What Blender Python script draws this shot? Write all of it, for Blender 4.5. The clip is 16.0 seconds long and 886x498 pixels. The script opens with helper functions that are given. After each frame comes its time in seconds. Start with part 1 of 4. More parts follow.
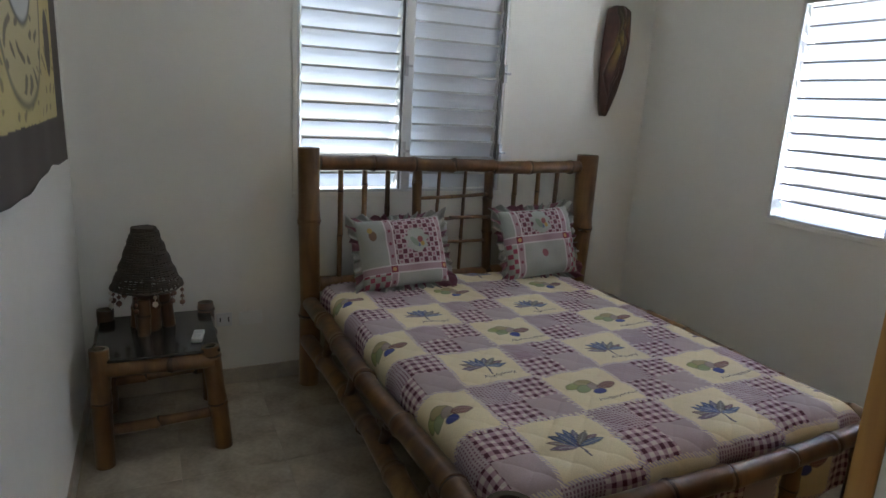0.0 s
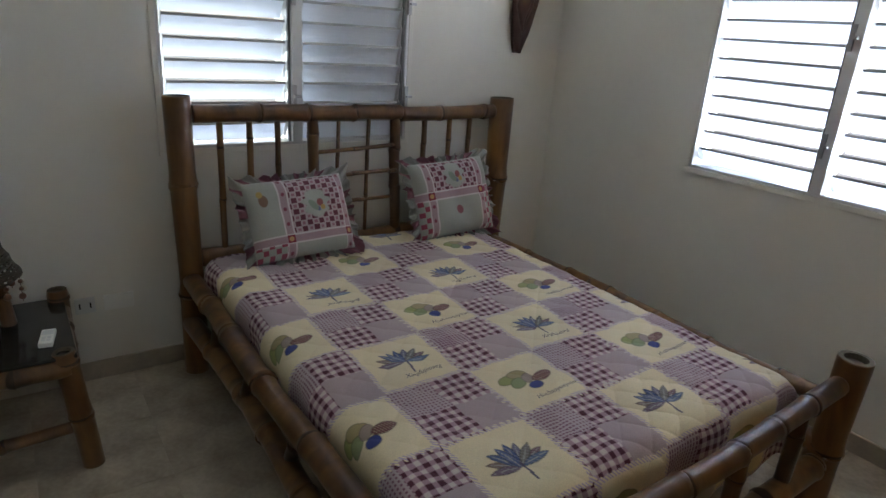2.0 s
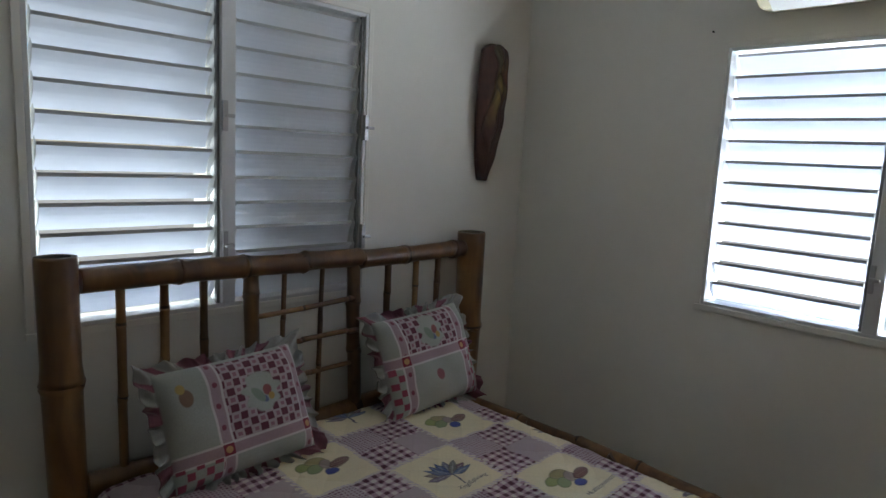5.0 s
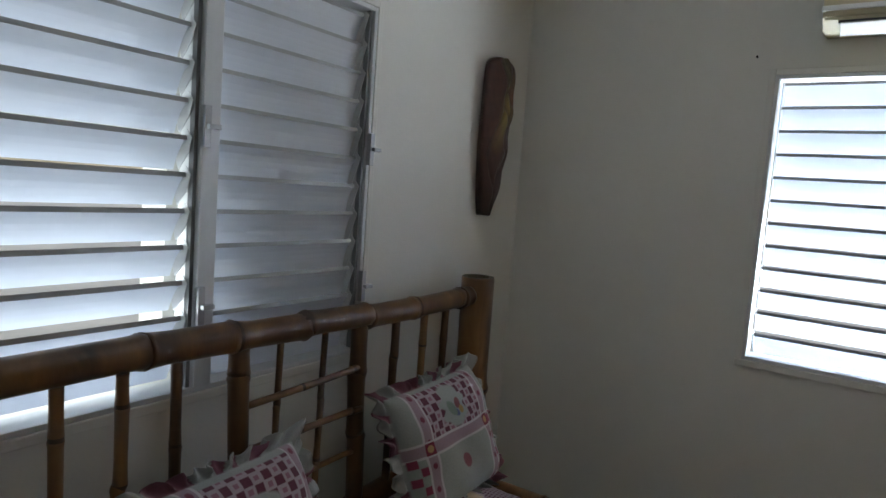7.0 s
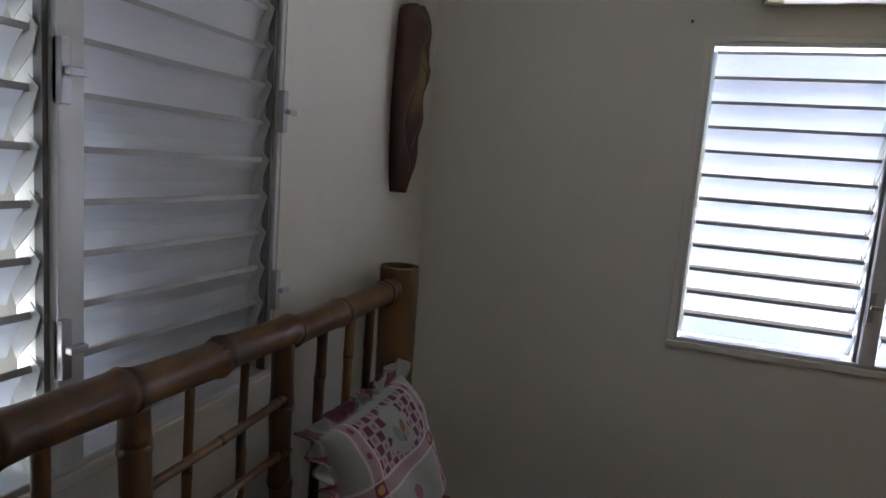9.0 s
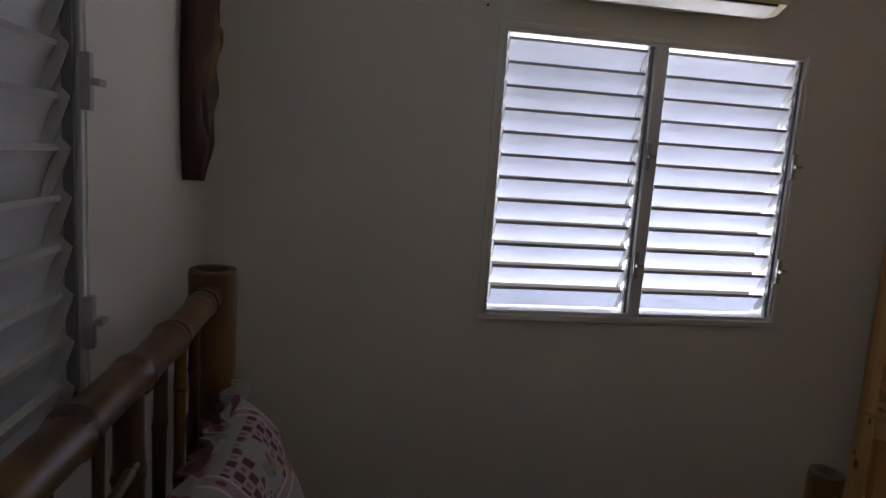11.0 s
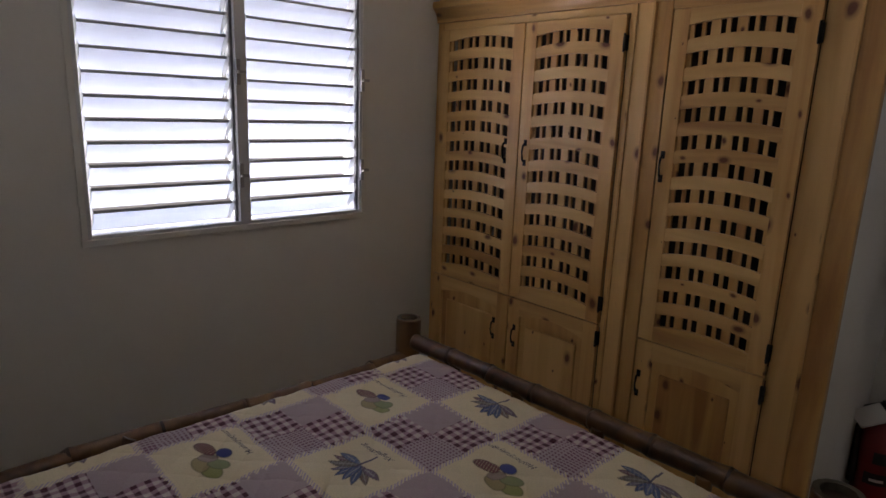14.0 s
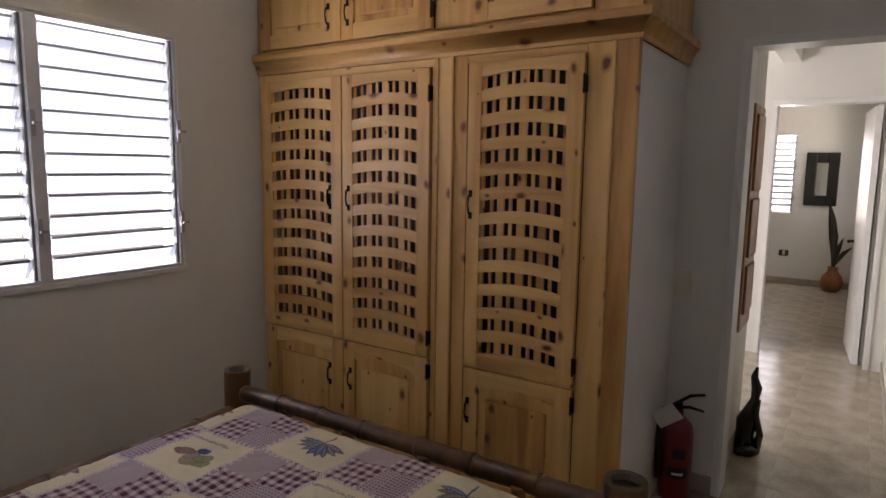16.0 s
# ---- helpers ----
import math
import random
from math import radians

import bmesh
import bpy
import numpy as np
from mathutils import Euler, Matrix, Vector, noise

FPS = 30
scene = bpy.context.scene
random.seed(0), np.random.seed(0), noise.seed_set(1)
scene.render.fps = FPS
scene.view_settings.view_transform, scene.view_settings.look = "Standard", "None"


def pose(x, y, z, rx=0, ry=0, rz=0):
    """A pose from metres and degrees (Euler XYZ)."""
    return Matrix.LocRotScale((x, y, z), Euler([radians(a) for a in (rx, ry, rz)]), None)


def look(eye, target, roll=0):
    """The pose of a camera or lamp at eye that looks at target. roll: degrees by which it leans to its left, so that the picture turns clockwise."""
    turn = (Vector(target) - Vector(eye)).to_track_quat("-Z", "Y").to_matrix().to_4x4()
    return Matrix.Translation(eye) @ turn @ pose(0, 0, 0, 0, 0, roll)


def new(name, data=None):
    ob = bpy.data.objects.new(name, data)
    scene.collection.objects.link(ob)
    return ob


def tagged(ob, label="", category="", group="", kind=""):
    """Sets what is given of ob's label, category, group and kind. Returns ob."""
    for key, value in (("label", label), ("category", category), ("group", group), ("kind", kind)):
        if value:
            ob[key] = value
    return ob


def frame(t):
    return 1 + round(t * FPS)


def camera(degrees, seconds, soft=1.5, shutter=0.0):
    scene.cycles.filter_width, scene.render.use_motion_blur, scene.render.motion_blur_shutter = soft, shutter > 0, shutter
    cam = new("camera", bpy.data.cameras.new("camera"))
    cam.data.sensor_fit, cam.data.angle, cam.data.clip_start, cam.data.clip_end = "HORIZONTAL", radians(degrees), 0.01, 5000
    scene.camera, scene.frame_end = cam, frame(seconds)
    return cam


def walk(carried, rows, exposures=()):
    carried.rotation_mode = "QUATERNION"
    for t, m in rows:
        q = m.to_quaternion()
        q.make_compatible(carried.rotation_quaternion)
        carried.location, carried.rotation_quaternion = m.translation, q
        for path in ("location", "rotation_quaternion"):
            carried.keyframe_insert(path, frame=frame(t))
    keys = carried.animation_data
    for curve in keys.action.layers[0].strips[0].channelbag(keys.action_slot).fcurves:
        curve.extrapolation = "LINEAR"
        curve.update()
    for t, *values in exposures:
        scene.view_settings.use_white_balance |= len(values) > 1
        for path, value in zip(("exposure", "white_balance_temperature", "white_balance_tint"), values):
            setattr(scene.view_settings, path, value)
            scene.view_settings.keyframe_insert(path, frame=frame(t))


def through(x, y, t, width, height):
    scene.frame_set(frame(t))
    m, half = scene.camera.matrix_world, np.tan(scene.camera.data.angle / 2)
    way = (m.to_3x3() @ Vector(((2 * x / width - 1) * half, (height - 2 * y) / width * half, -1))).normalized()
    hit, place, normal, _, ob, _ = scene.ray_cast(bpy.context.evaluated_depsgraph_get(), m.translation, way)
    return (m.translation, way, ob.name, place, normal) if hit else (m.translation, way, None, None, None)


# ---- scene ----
cam = camera(71.0, 16.0)
PATH = [
    (0, (-2.853, -3.132, 1.476), (-2.012, -1.376, 1.016), 3.2),
    (0.5, (-2.824, -3.036, 1.506), (-1.881, -1.346, 1.001), 1.8),
    (1, (-2.808, -2.978, 1.520), (-1.790, -1.350, 0.962), 2.4),
    (1.5, (-2.758, -2.879, 1.517), (-1.677, -1.318, 0.889), 3.2),
    (2, (-2.721, -2.769, 1.545), (-1.618, -1.239, 0.878), 4.1),
    (2.5, (-2.709, -2.664, 1.572), (-1.600, -1.127, 0.933), 4.8),
    (3, (-2.678, -2.505, 1.544), (-1.461, -1.001, 1.034), 3.2),
    (3.5, (-2.667, -2.410, 1.543), (-1.371, -0.945, 1.127), 1.9),
    (4, (-2.608, -2.339, 1.552), (-1.313, -0.855, 1.203), 3.0),
    (6.5, (-2.576, -1.464, 1.541), (-0.968, -0.294, 1.329), 3.5),
    (7, (-2.534, -1.340, 1.543), (-0.889, -0.218, 1.349), 4.3),
    (7.5, (-2.543, -1.189, 1.543), (-0.862, -0.120, 1.363), 2.3),
    (8, (-2.530, -1.069, 1.552), (-0.787, -0.107, 1.363), 3.1),
    (8.5, (-2.439, -0.990, 1.549), (-0.622, -0.187, 1.317), 3.7),
    (11, (-2.242, -0.474, 1.553), (-0.287, -0.785, 1.270), 3.9),
    (11.5, (-2.332, -0.473, 1.529), (-0.451, -1.066, 1.201), 1.6),
    (12, (-2.413, -0.461, 1.565), (-0.608, -1.235, 1.185), 2.6),
    (12.5, (-2.432, -0.504, 1.547), (-0.693, -1.416, 1.170), 3.4),
    (13, (-2.435, -0.519, 1.532), (-0.739, -1.517, 1.171), 4.7),
    (13.5, (-2.457, -0.480, 1.537), (-0.906, -1.674, 1.128), 3.7),
    (14, (-2.480, -0.433, 1.512), (-1.060, -1.769, 1.066), 2.2),
    (14.5, (-2.514, -0.434, 1.488), (-1.179, -1.859, 1.058), 1.3),
    (15, (-2.570, -0.437, 1.491), (-1.321, -1.951, 1.107), 1.1),
    (15.5, (-2.611, -0.458, 1.470), (-1.448, -2.055, 1.157), 0.9),
    (16, (-2.644, -0.465, 1.476), (-1.541, -2.113, 1.212), 0.8),
]
EXPOSURES = [
    (0.0, 0.35, 6420, 6), (2.0, 0.30, 6420, 6), (3.5, -0.07, 6370, 5), (7.0, -0.32, 6370, 5), (8.5, -0.42, 6560, 10),
    (11.0, -1.36, 7080, 18), (13.0, -1.13, 7180, 18), (14.5, -0.67, 7250, 20), (16.0, -0.23, 7350, 21),
]
walk(cam, [(t, look(eye, target, roll)) for t, eye, target, roll in PATH], EXPOSURES)
LA, LB, LC, LD = 84, 365, 145, 10   # daylight at the windows and the added hall fill, watts

# ---- world and light ----
world = bpy.data.worlds.new("sky")
scene.world = world
world.use_nodes = True
wn = world.node_tree.nodes
sky = wn.new("ShaderNodeTexSky")
sky.sky_type, sky.sun_disc = "NISHITA", False
sky.sun_elevation, sky.sun_rotation = radians(62), radians(35)
world.node_tree.links.new(sky.outputs[0], wn["Background"].inputs[0])
wn["Background"].inputs[1].default_value = 0.12

sun = new("sun", bpy.data.lights.new("sun", "SUN"))
sun.data.energy, sun.data.angle, sun.data.color = 3.0, radians(0.6), (1, 0.95, 0.87)
sun.matrix_world = look((4, 6, 12), (0, 0, 0))


def window_light(name, eye, target, sx, sy, watts, colour):
    ob = new(name, bpy.data.lights.new(name, "AREA"))
    ob.data.shape, ob.data.size, ob.data.size_y = "RECTANGLE", sx, sy
    ob.data.energy, ob.data.color = watts, colour
    ob.matrix_world = look(eye, target)
    return ob


window_light("daylight_bed_window", (-1.61, 0.90, 0.86), (-1.61, 0, 1.53), 1.9, 1.3, LA, (0.93, 0.98, 1.0))
window_light("daylight_side_window", (0.88, -2.40, 0.98), (0, -2.40, 1.52), 2.9, 1.3, LB, (0.84, 0.89, 1.0))
window_light("daylight_far_window", (-1.55, -10.3, 1.5), (-1.55, -9.7, 1.5), 1.0, 1.2, LC, (1.0, 0.98, 0.95))
window_light("daylight_far_side", (-3.25, -8.9, 1.5), (-2.8, -8.9, 1.4), 1.0, 1.2, LC, (1.0, 0.98, 0.95))
# added lamp at an unseen opening, brightens the hall
window_light("hall_fill_light", (-0.62, -4.75, 1.25), (-3.0, -4.6, 0.0), 1.5, 2.0, LD, (1.0, 0.95, 0.9))


# ---- materials ----
def shade(name, colour, rough=0.5, metal=0.0, vary=0.12, scale=6.0, bump=0.0, bump_scale=60.0, stretch=(1, 1, 1), spec=0.5, coat=0.0, rand=0.0):
    """A node material: base colour varied at two scales, roughness and fine relief."""
    m = bpy.data.materials.new(name)
    m.use_nodes = True
    nt = m.node_tree
    nd, ln = nt.nodes, nt.links
    b = nd["Principled BSDF"]
    b.inputs["Roughness"].default_value, b.inputs["Metallic"].default_value = rough, metal
    b.inputs["Specular IOR Level"].default_value = spec
    b.inputs["Coat Weight"].default_value = coat
    tc, mp = nd.new("ShaderNodeTexCoord"), nd.new("ShaderNodeMapping")
    mp.inputs["Scale"].default_value = stretch
    ln.new(tc.outputs["Object"], mp.inputs[0])
    n1, n2 = nd.new("ShaderNodeTexNoise"), nd.new("ShaderNodeTexNoise")
    n1.inputs["Scale"].default_value, n2.inputs["Scale"].default_value = scale, scale * 9
    n1.inputs["Detail"].default_value = n2.inputs["Detail"].default_value = 4
    ln.new(mp.outputs[0], n1.inputs[0]), ln.new(mp.outputs[0], n2.inputs[0])
    add = nd.new("ShaderNodeMath")
    add.operation = "MULTIPLY_ADD"
    add.inputs[1].default_value = 0.4
    ln.new(n2.outputs[0], add.inputs[0]), ln.new(n1.outputs[0], add.inputs[2])
    top = add.outputs[0]
    if rand:
        oi, ad = nd.new("ShaderNodeObjectInfo"), nd.new("ShaderNodeMath")
        ad.operation, ad.inputs[1].default_value = "MULTIPLY_ADD", rand
        ln.new(oi.outputs["Random"], ad.inputs[0]), ln.new(top, ad.inputs[2])
        top = ad.outputs[0]
    rmp = nd.new("ShaderNodeValToRGB")
    rmp.color_ramp.elements[0].position, rmp.color_ramp.elements[1].position = 0.4, 1.0 + rand
    rmp.color_ramp.elements[0].color = (*[max(0, c * (1 - vary)) for c in colour], 1)
    rmp.color_ramp.elements[1].color = (*[min(1, c * (1 + vary)) for c in colour], 1)
    ln.new(top, rmp.inputs[0]), ln.new(rmp.outputs[0], b.inputs["Base Color"])
    if bump:
        n3, bp = nd.new("ShaderNodeTexNoise"), nd.new("ShaderNodeBump")
        n3.inputs["Scale"].default_value, n3.inputs["Detail"].default_value = bump_scale, 5
        bp.inputs["Strength"].default_value, bp.inputs["Distance"].default_value = bump, 0.004
        ln.new(mp.outputs[0], n3.inputs[0]), ln.new(n3.outputs[0], bp.inputs["Height"]), ln.new(bp.outputs[0], b.inputs["Normal"])
    return m


def timber(name, stretch, light, mid, dark, knot, rough=0.45, coat=0.15):
    """Pine or bamboo: long grain, broad tone changes and round knots, set off differently on each piece."""
    m = bpy.data.materials.new(name)
    m.use_nodes = True
    nt = m.node_tree
    nd, ln = nt.nodes, nt.links
    b = nd["Principled BSDF"]
    b.inputs["Roughness"].default_value, b.inputs["Coat Weight"].default_value = rough, coat
    b.inputs["Coat Roughness"].default_value = 0.3
    tc, oi, mp = nd.new("ShaderNodeTexCoord"), nd.new("ShaderNodeObjectInfo"), nd.new("ShaderNodeMapping")
    sc = nd.new("ShaderNodeVectorMath")
    sc.operation = "SCALE"
    sc.inputs[0].default_value, = ((7, 5, 9),)
    ln.new(oi.outputs["Random"], sc.inputs["Scale"])
    ad = nd.new("ShaderNodeVectorMath")
    ln.new(tc.outputs["Object"], ad.inputs[0]), ln.new(sc.outputs[0], ad.inputs[1])
    mp.inputs["Scale"].default_value = stretch
    ln.new(ad.outputs[0], mp.inputs[0])
    grain, broad = nd.new("ShaderNodeTexNoise"), nd.new("ShaderNodeTexNoise")
    grain.inputs["Scale"].default_value, grain.inputs["Detail"].default_value, grain.inputs["Distortion"].default_value = 14, 6, 0.6
    broad.inputs["Scale"].default_value = 2.2
    ln.new(mp.outputs[0], grain.inputs[0]), ln.new(mp.outputs[0], broad.inputs[0])
    mix = nd.new("ShaderNodeMath")
    mix.operation, mix.inputs[1].default_value = "MULTIPLY_ADD", 0.55
    ln.new(broad.outputs[0], mix.inputs[0]), ln.new(grain.outputs[0], mix.inputs[2])
    rmp = nd.new("ShaderNodeValToRGB")
    el = rmp.color_ramp.elements
    el[0].position, el[0].color = 0.48, (*dark, 1)
    el[1].position, el[1].color = 1.0, (*light, 1)
    e = el.new(0.72)
    e.color = (*mid, 1)
    tone = nd.new("ShaderNodeMath")
    tone.operation, tone.inputs[1].default_value = "MULTIPLY_ADD", 0.26
    sh = nd.new("ShaderNodeMath")
    sh.operation, sh.inputs[1].default_value = "SUBTRACT", 0.13
    ln.new(oi.outputs["Random"], tone.inputs[0]), ln.new(mix.outputs[0], sh.inputs[0]), ln.new(sh.outputs[0], tone.inputs[2])
    ln.new(tone.outputs[0], rmp.inputs[0])
    out = rmp.outputs[0]
    if knot:
        sp, cb = nd.new("ShaderNodeSeparateXYZ"), nd.new("ShaderNodeCombineXYZ")
        ln.new(ad.outputs[0], sp.inputs[0]), ln.new(sp.outputs["X"], cb.inputs["X"]), ln.new(sp.outputs["Z"], cb.inputs["Y"])
        wq, wa = nd.new("ShaderNodeTexNoise"), nd.new("ShaderNodeVectorMath")
        wq.inputs["Scale"].default_value = 9
        wa.operation = "MULTIPLY_ADD"
        wa.inputs[1].default_value = (0.03, 0.03, 0)
        ln.new(cb.outputs[0], wq.inputs[0]), ln.new(wq.outputs["Color"], wa.inputs[0]), ln.new(cb.outputs[0], wa.inputs[2])
        mk = nd.new("ShaderNodeMapping")
        mk.inputs["Scale"].default_value = (0.6, 1, 1) if stretch[0] < 0.5 else (1, 0.6, 1)
        ln.new(wa.outputs[0], mk.inputs[0])
        vo = nd.new("ShaderNodeTexVoronoi")
        vo.voronoi_dimensions = "2D"
        vo.inputs["Scale"].default_value = 7.5
        ln.new(mk.outputs[0], vo.inputs[0])
        sc2, dv = nd.new("ShaderNodeSeparateColor"), nd.new("ShaderNodeMath")
        ln.new(vo.outputs["Color"], sc2.inputs[0])
        pw = nd.new("ShaderNodeMath")
        pw.operation, pw.inputs[1].default_value = "POWER", 1.6
        ln.new(sc2.outputs[0], pw.inputs[0])
        dv.operation = "DIVIDE"
        ln.new(vo.outputs["Distance"], dv.inputs[0]), ln.new(pw.outputs[0], dv.inputs[1])
        kr = nd.new("ShaderNodeValToRGB")
        kr.color_ramp.elements[0].position, kr.color_ramp.elements[0].color = 0.07, (1, 1, 1, 1)
        kr.color_ramp.elements[1].position, kr.color_ramp.elements[1].color = 0.20, (0, 0, 0, 1)
        e2 = kr.color_ramp.elements.new(0.12)
        e2.color = (0.45, 0.45, 0.45, 1)
        ln.new(dv.outputs[0], kr.inputs[0])
        mx = nd.new("ShaderNodeMix")
        mx.data_type = "RGBA"
        ln.new(kr.outputs[0], mx.inputs["Factor"]), ln.new(out, mx.inputs[6])
        mx.inputs[7].default_value = (*knot, 1)
        out = mx.outputs[2]
    ln.new(out, b.inputs["Base Color"])
    bp = nd.new("ShaderNodeBump")
    bp.inputs["Strength"].default_value, bp.inputs["Distance"].default_value = 0.25, 0.003
    ln.new(grain.outputs[0], bp.inputs["Height"]), ln.new(bp.outputs[0], b.inputs["Normal"])
    return m


def printed(name, rough=0.85, attr="print", sheen=0.15):
    """Cloth whose printed pattern is stored on the mesh, with a weave on top."""
    m = bpy.data.materials.new(name)
    m.use_nodes = True
    nd, ln = m.node_tree.nodes, m.node_tree.links
    b = nd["Principled BSDF"]
    b.inputs["Roughness"].default_value = rough
    b.inputs["Sheen Weight"].default_value = sheen
    at, tc, ns, bp = (nd.new(k) for k in ("ShaderNodeAttribute", "ShaderNodeTexCoord", "ShaderNodeTexNoise", "ShaderNodeBump"))
    at.attribute_name = attr
    ns.inputs["Scale"].default_value, ns.inputs["Detail"].default_value = 260, 3
    hs = nd.new("ShaderNodeHueSaturation")
    mr = nd.new("ShaderNodeMapRange")
    mr.inputs[3].default_value, mr.inputs[4].default_value = 0.82, 1.15
    ln.new(tc.outputs["Object"], ns.inputs[0]), ln.new(ns.outputs[0], mr.inputs[0]), ln.new(mr.outputs[0], hs.inputs["Value"])
    ln.new(at.outputs["Color"], hs.inputs["Color"]), ln.new(hs.outputs[0], b.inputs["Base Color"])
    bp.inputs["Strength"].default_value, bp.inputs["Distance"].default_value = 0.3, 0.002
    ln.new(ns.outputs[0], bp.inputs["Height"]), ln.new(bp.outputs[0], b.inputs["Normal"])
    return m


def louvre(name, through):
    """White enamelled slats; the translucency stands in for daylight bouncing between them."""
    m = shade(name, (0.82, 0.83, 0.83), 0.45, vary=0.05, scale=3)
    nd, ln = m.node_tree.nodes, m.node_tree.links
    tr, mx = nd.new("ShaderNodeBsdfTranslucent"), nd.new("ShaderNodeMixShader")
    tr.inputs[0].default_value, mx.inputs[0].default_value = (0.80, 0.85, 0.96, 1), through
    ln.new(nd["Principled BSDF"].outputs[0], mx.inputs[1]), ln.new(tr.outputs[0], mx.inputs[2])
    ln.new(mx.outputs[0], nd["Material Output"].inputs[0])
    return m


PLASTER = shade("white_plaster", (0.745, 0.73, 0.675), 0.85, vary=0.04, scale=1.2, bump=0.12, bump_scale=90)
CEIL = shade("ceiling_paint", (0.78, 0.78, 0.76), 0.9, vary=0.03, scale=1, bump=0.1)
TILE = shade("beige_tile", (0.40, 0.345, 0.272), 0.17, vary=0.40, scale=6.0, bump=0.03, bump_scale=20, rand=0.12)
GROUT = shade("grout", (0.38, 0.325, 0.255), 0.6)
SKIRT = shade("skirting_tile", (0.42, 0.36, 0.29), 0.3, vary=0.2, scale=7)
FRAME = shade("window_aluminium", (0.66, 0.67, 0.67), 0.4, metal=0.15, vary=0.06, scale=8)
DARKM = shade("grey_channel", (0.20, 0.205, 0.21), 0.5, metal=0.3)
STEEL = shade("steel", (0.45, 0.45, 0.46), 0.35, metal=0.9)
SLAT = louvre("white_louvre", 0.38)
# same slats with more added glow, so that the side window looks brighter
SLAT_B = louvre("white_louvre_brighter", 0.46)
PINE_V = timber("pine_upright", (1, 1, 0.09), (0.74, 0.45, 0.17), (0.60, 0.32, 0.10), (0.38, 0.165, 0.045), (0.15, 0.045, 0.012))
PINE_H = timber("pine_level", (0.09, 1, 1), (0.76, 0.48, 0.19), (0.62, 0.35, 0.12), (0.42, 0.20, 0.06), (0.16, 0.05, 0.014))
BAM = timber("bamboo_stained", (1, 1, 0.25), (0.200, 0.098, 0.029), (0.098, 0.043, 0.013), (0.030, 0.013, 0.005), None, rough=0.34, coat=0.18)
BAM_NODE = shade("bamboo_node", (0.042, 0.021, 0.010), 0.5, vary=0.4, scale=30)
BAM_END = shade("bamboo_end", (0.09, 0.075, 0.045), 0.7, vary=0.3, scale=30)
IRON = shade("black_iron", (0.02, 0.018, 0.017), 0.5, metal=0.7)
WHITE = shade("white_enamel", (0.78, 0.78, 0.75), 0.35, vary=0.04)
CREAM_OLD = shade("yellowed_plastic", (0.66, 0.60, 0.41), 0.4, vary=0.06)
CREAM = shade("cream_plastic", (0.72, 0.68, 0.55), 0.35, vary=0.05)
RED = shade("red_enamel", (0.18, 0.009, 0.011), 0.3, vary=0.12, coat=0.3)
BLACK = shade("black_rubber", (0.012, 0.012, 0.013), 0.45)
PAPER = shade("paper", (0.78, 0.76, 0.72), 0.8, vary=0.05)
EBONY = shade("black_lacquered_wood", (0.012, 0.012, 0.013), 0.22, coat=0.4, bump=0.2, bump_scale=30)
WICKER = shade("dark_wicker", (0.05, 0.037, 0.025), 0.7, vary=0.5, scale=40)
BEAD = shade("brown_bead", (0.13, 0.06, 0.035), 0.35, vary=0.5, scale=60)
SHELL = shade("shell", (0.6, 0.55, 0.45), 0.4, vary=0.2)
GLASSTOP = shade("dark_table_top", (0.035, 0.032, 0.028), 0.12, vary=0.3, scale=4)
TERRA = shade("terracotta", (0.30, 0.11, 0.045), 0.7, vary=0.25, scale=12)
HALLWOOD = timber("carved_wood", (1, 1, 0.15), (0.42, 0.20, 0.085), (0.32, 0.13, 0.05), (0.16, 0.06, 0.02), None)
GROUND = shade("pale_concrete", (0.45, 0.43, 0.39), 0.9, vary=0.15, scale=0.8)
CLOTH = printed("printed_quilt")
PILLOW = printed("printed_pillowcase")
BATIK = printed("batik_cloth")
MASKP = printed("painted_wood", 0.42, sheen=0.0)
MIRROR = shade("mirror_glass", (0.45, 0.46, 0.45), 0.06, metal=1.0, vary=0.01)
# lighter than the wall plaster, in place of light missing on this side
SIDE = shade("white_plaster_lightened", (0.86, 0.85, 0.83), 0.5, vary=0.03)
# greyer than the slats: the shade on their inner lip, put into the colour
LIP = shade("slat_edge_shaded", (0.42, 0.43, 0.43), 0.5, metal=0.2, vary=0.05)
# near-black colour that stands in for the shade inside the wardrobe
DEEP_SHADE = shade("cupboard_shade_dark", (0.035, 0.026, 0.02), 0.9, vary=0.3)
INK = shade("printed_ink", (0.10, 0.085, 0.13), 0.9, vary=0.2)
MATTR = shade("mattress_ticking", (0.6, 0.58, 0.55), 0.9)


# ---- mesh helpers ----
def part(name, bm, mat, parent=None, label="", smooth=False):
    me = bpy.data.meshes.new(name)
    bmesh.ops.recalc_face_normals(bm, faces=bm.faces)
    bm.to_mesh(me)
    bm.free()
    for m in mat if isinstance(mat, (list, tuple)) else [mat]:
        me.materials.append(m)
    if smooth:
        me.polygons.foreach_set("use_smooth", [True] * len(me.polygons))
    return put(name, me, parent, label)


def put(name, me, parent=None, label="", at=None):
    ob = new(name, me)
    if parent:
        ob.parent = parent
        if parent.type == "EMPTY":
            ob.matrix_parent_inverse = parent.matrix_basis.inverted()
    if at is not None:
        ob.matrix_basis = at
    return tagged(ob, label) if label else ob


def thing(name, base, label, category, group=""):
    ob = new(name)
    ob.empty_display_size = 0.1
    ob.matrix_basis = Matrix.Translation(base)
    return tagged(ob, label, category, group)


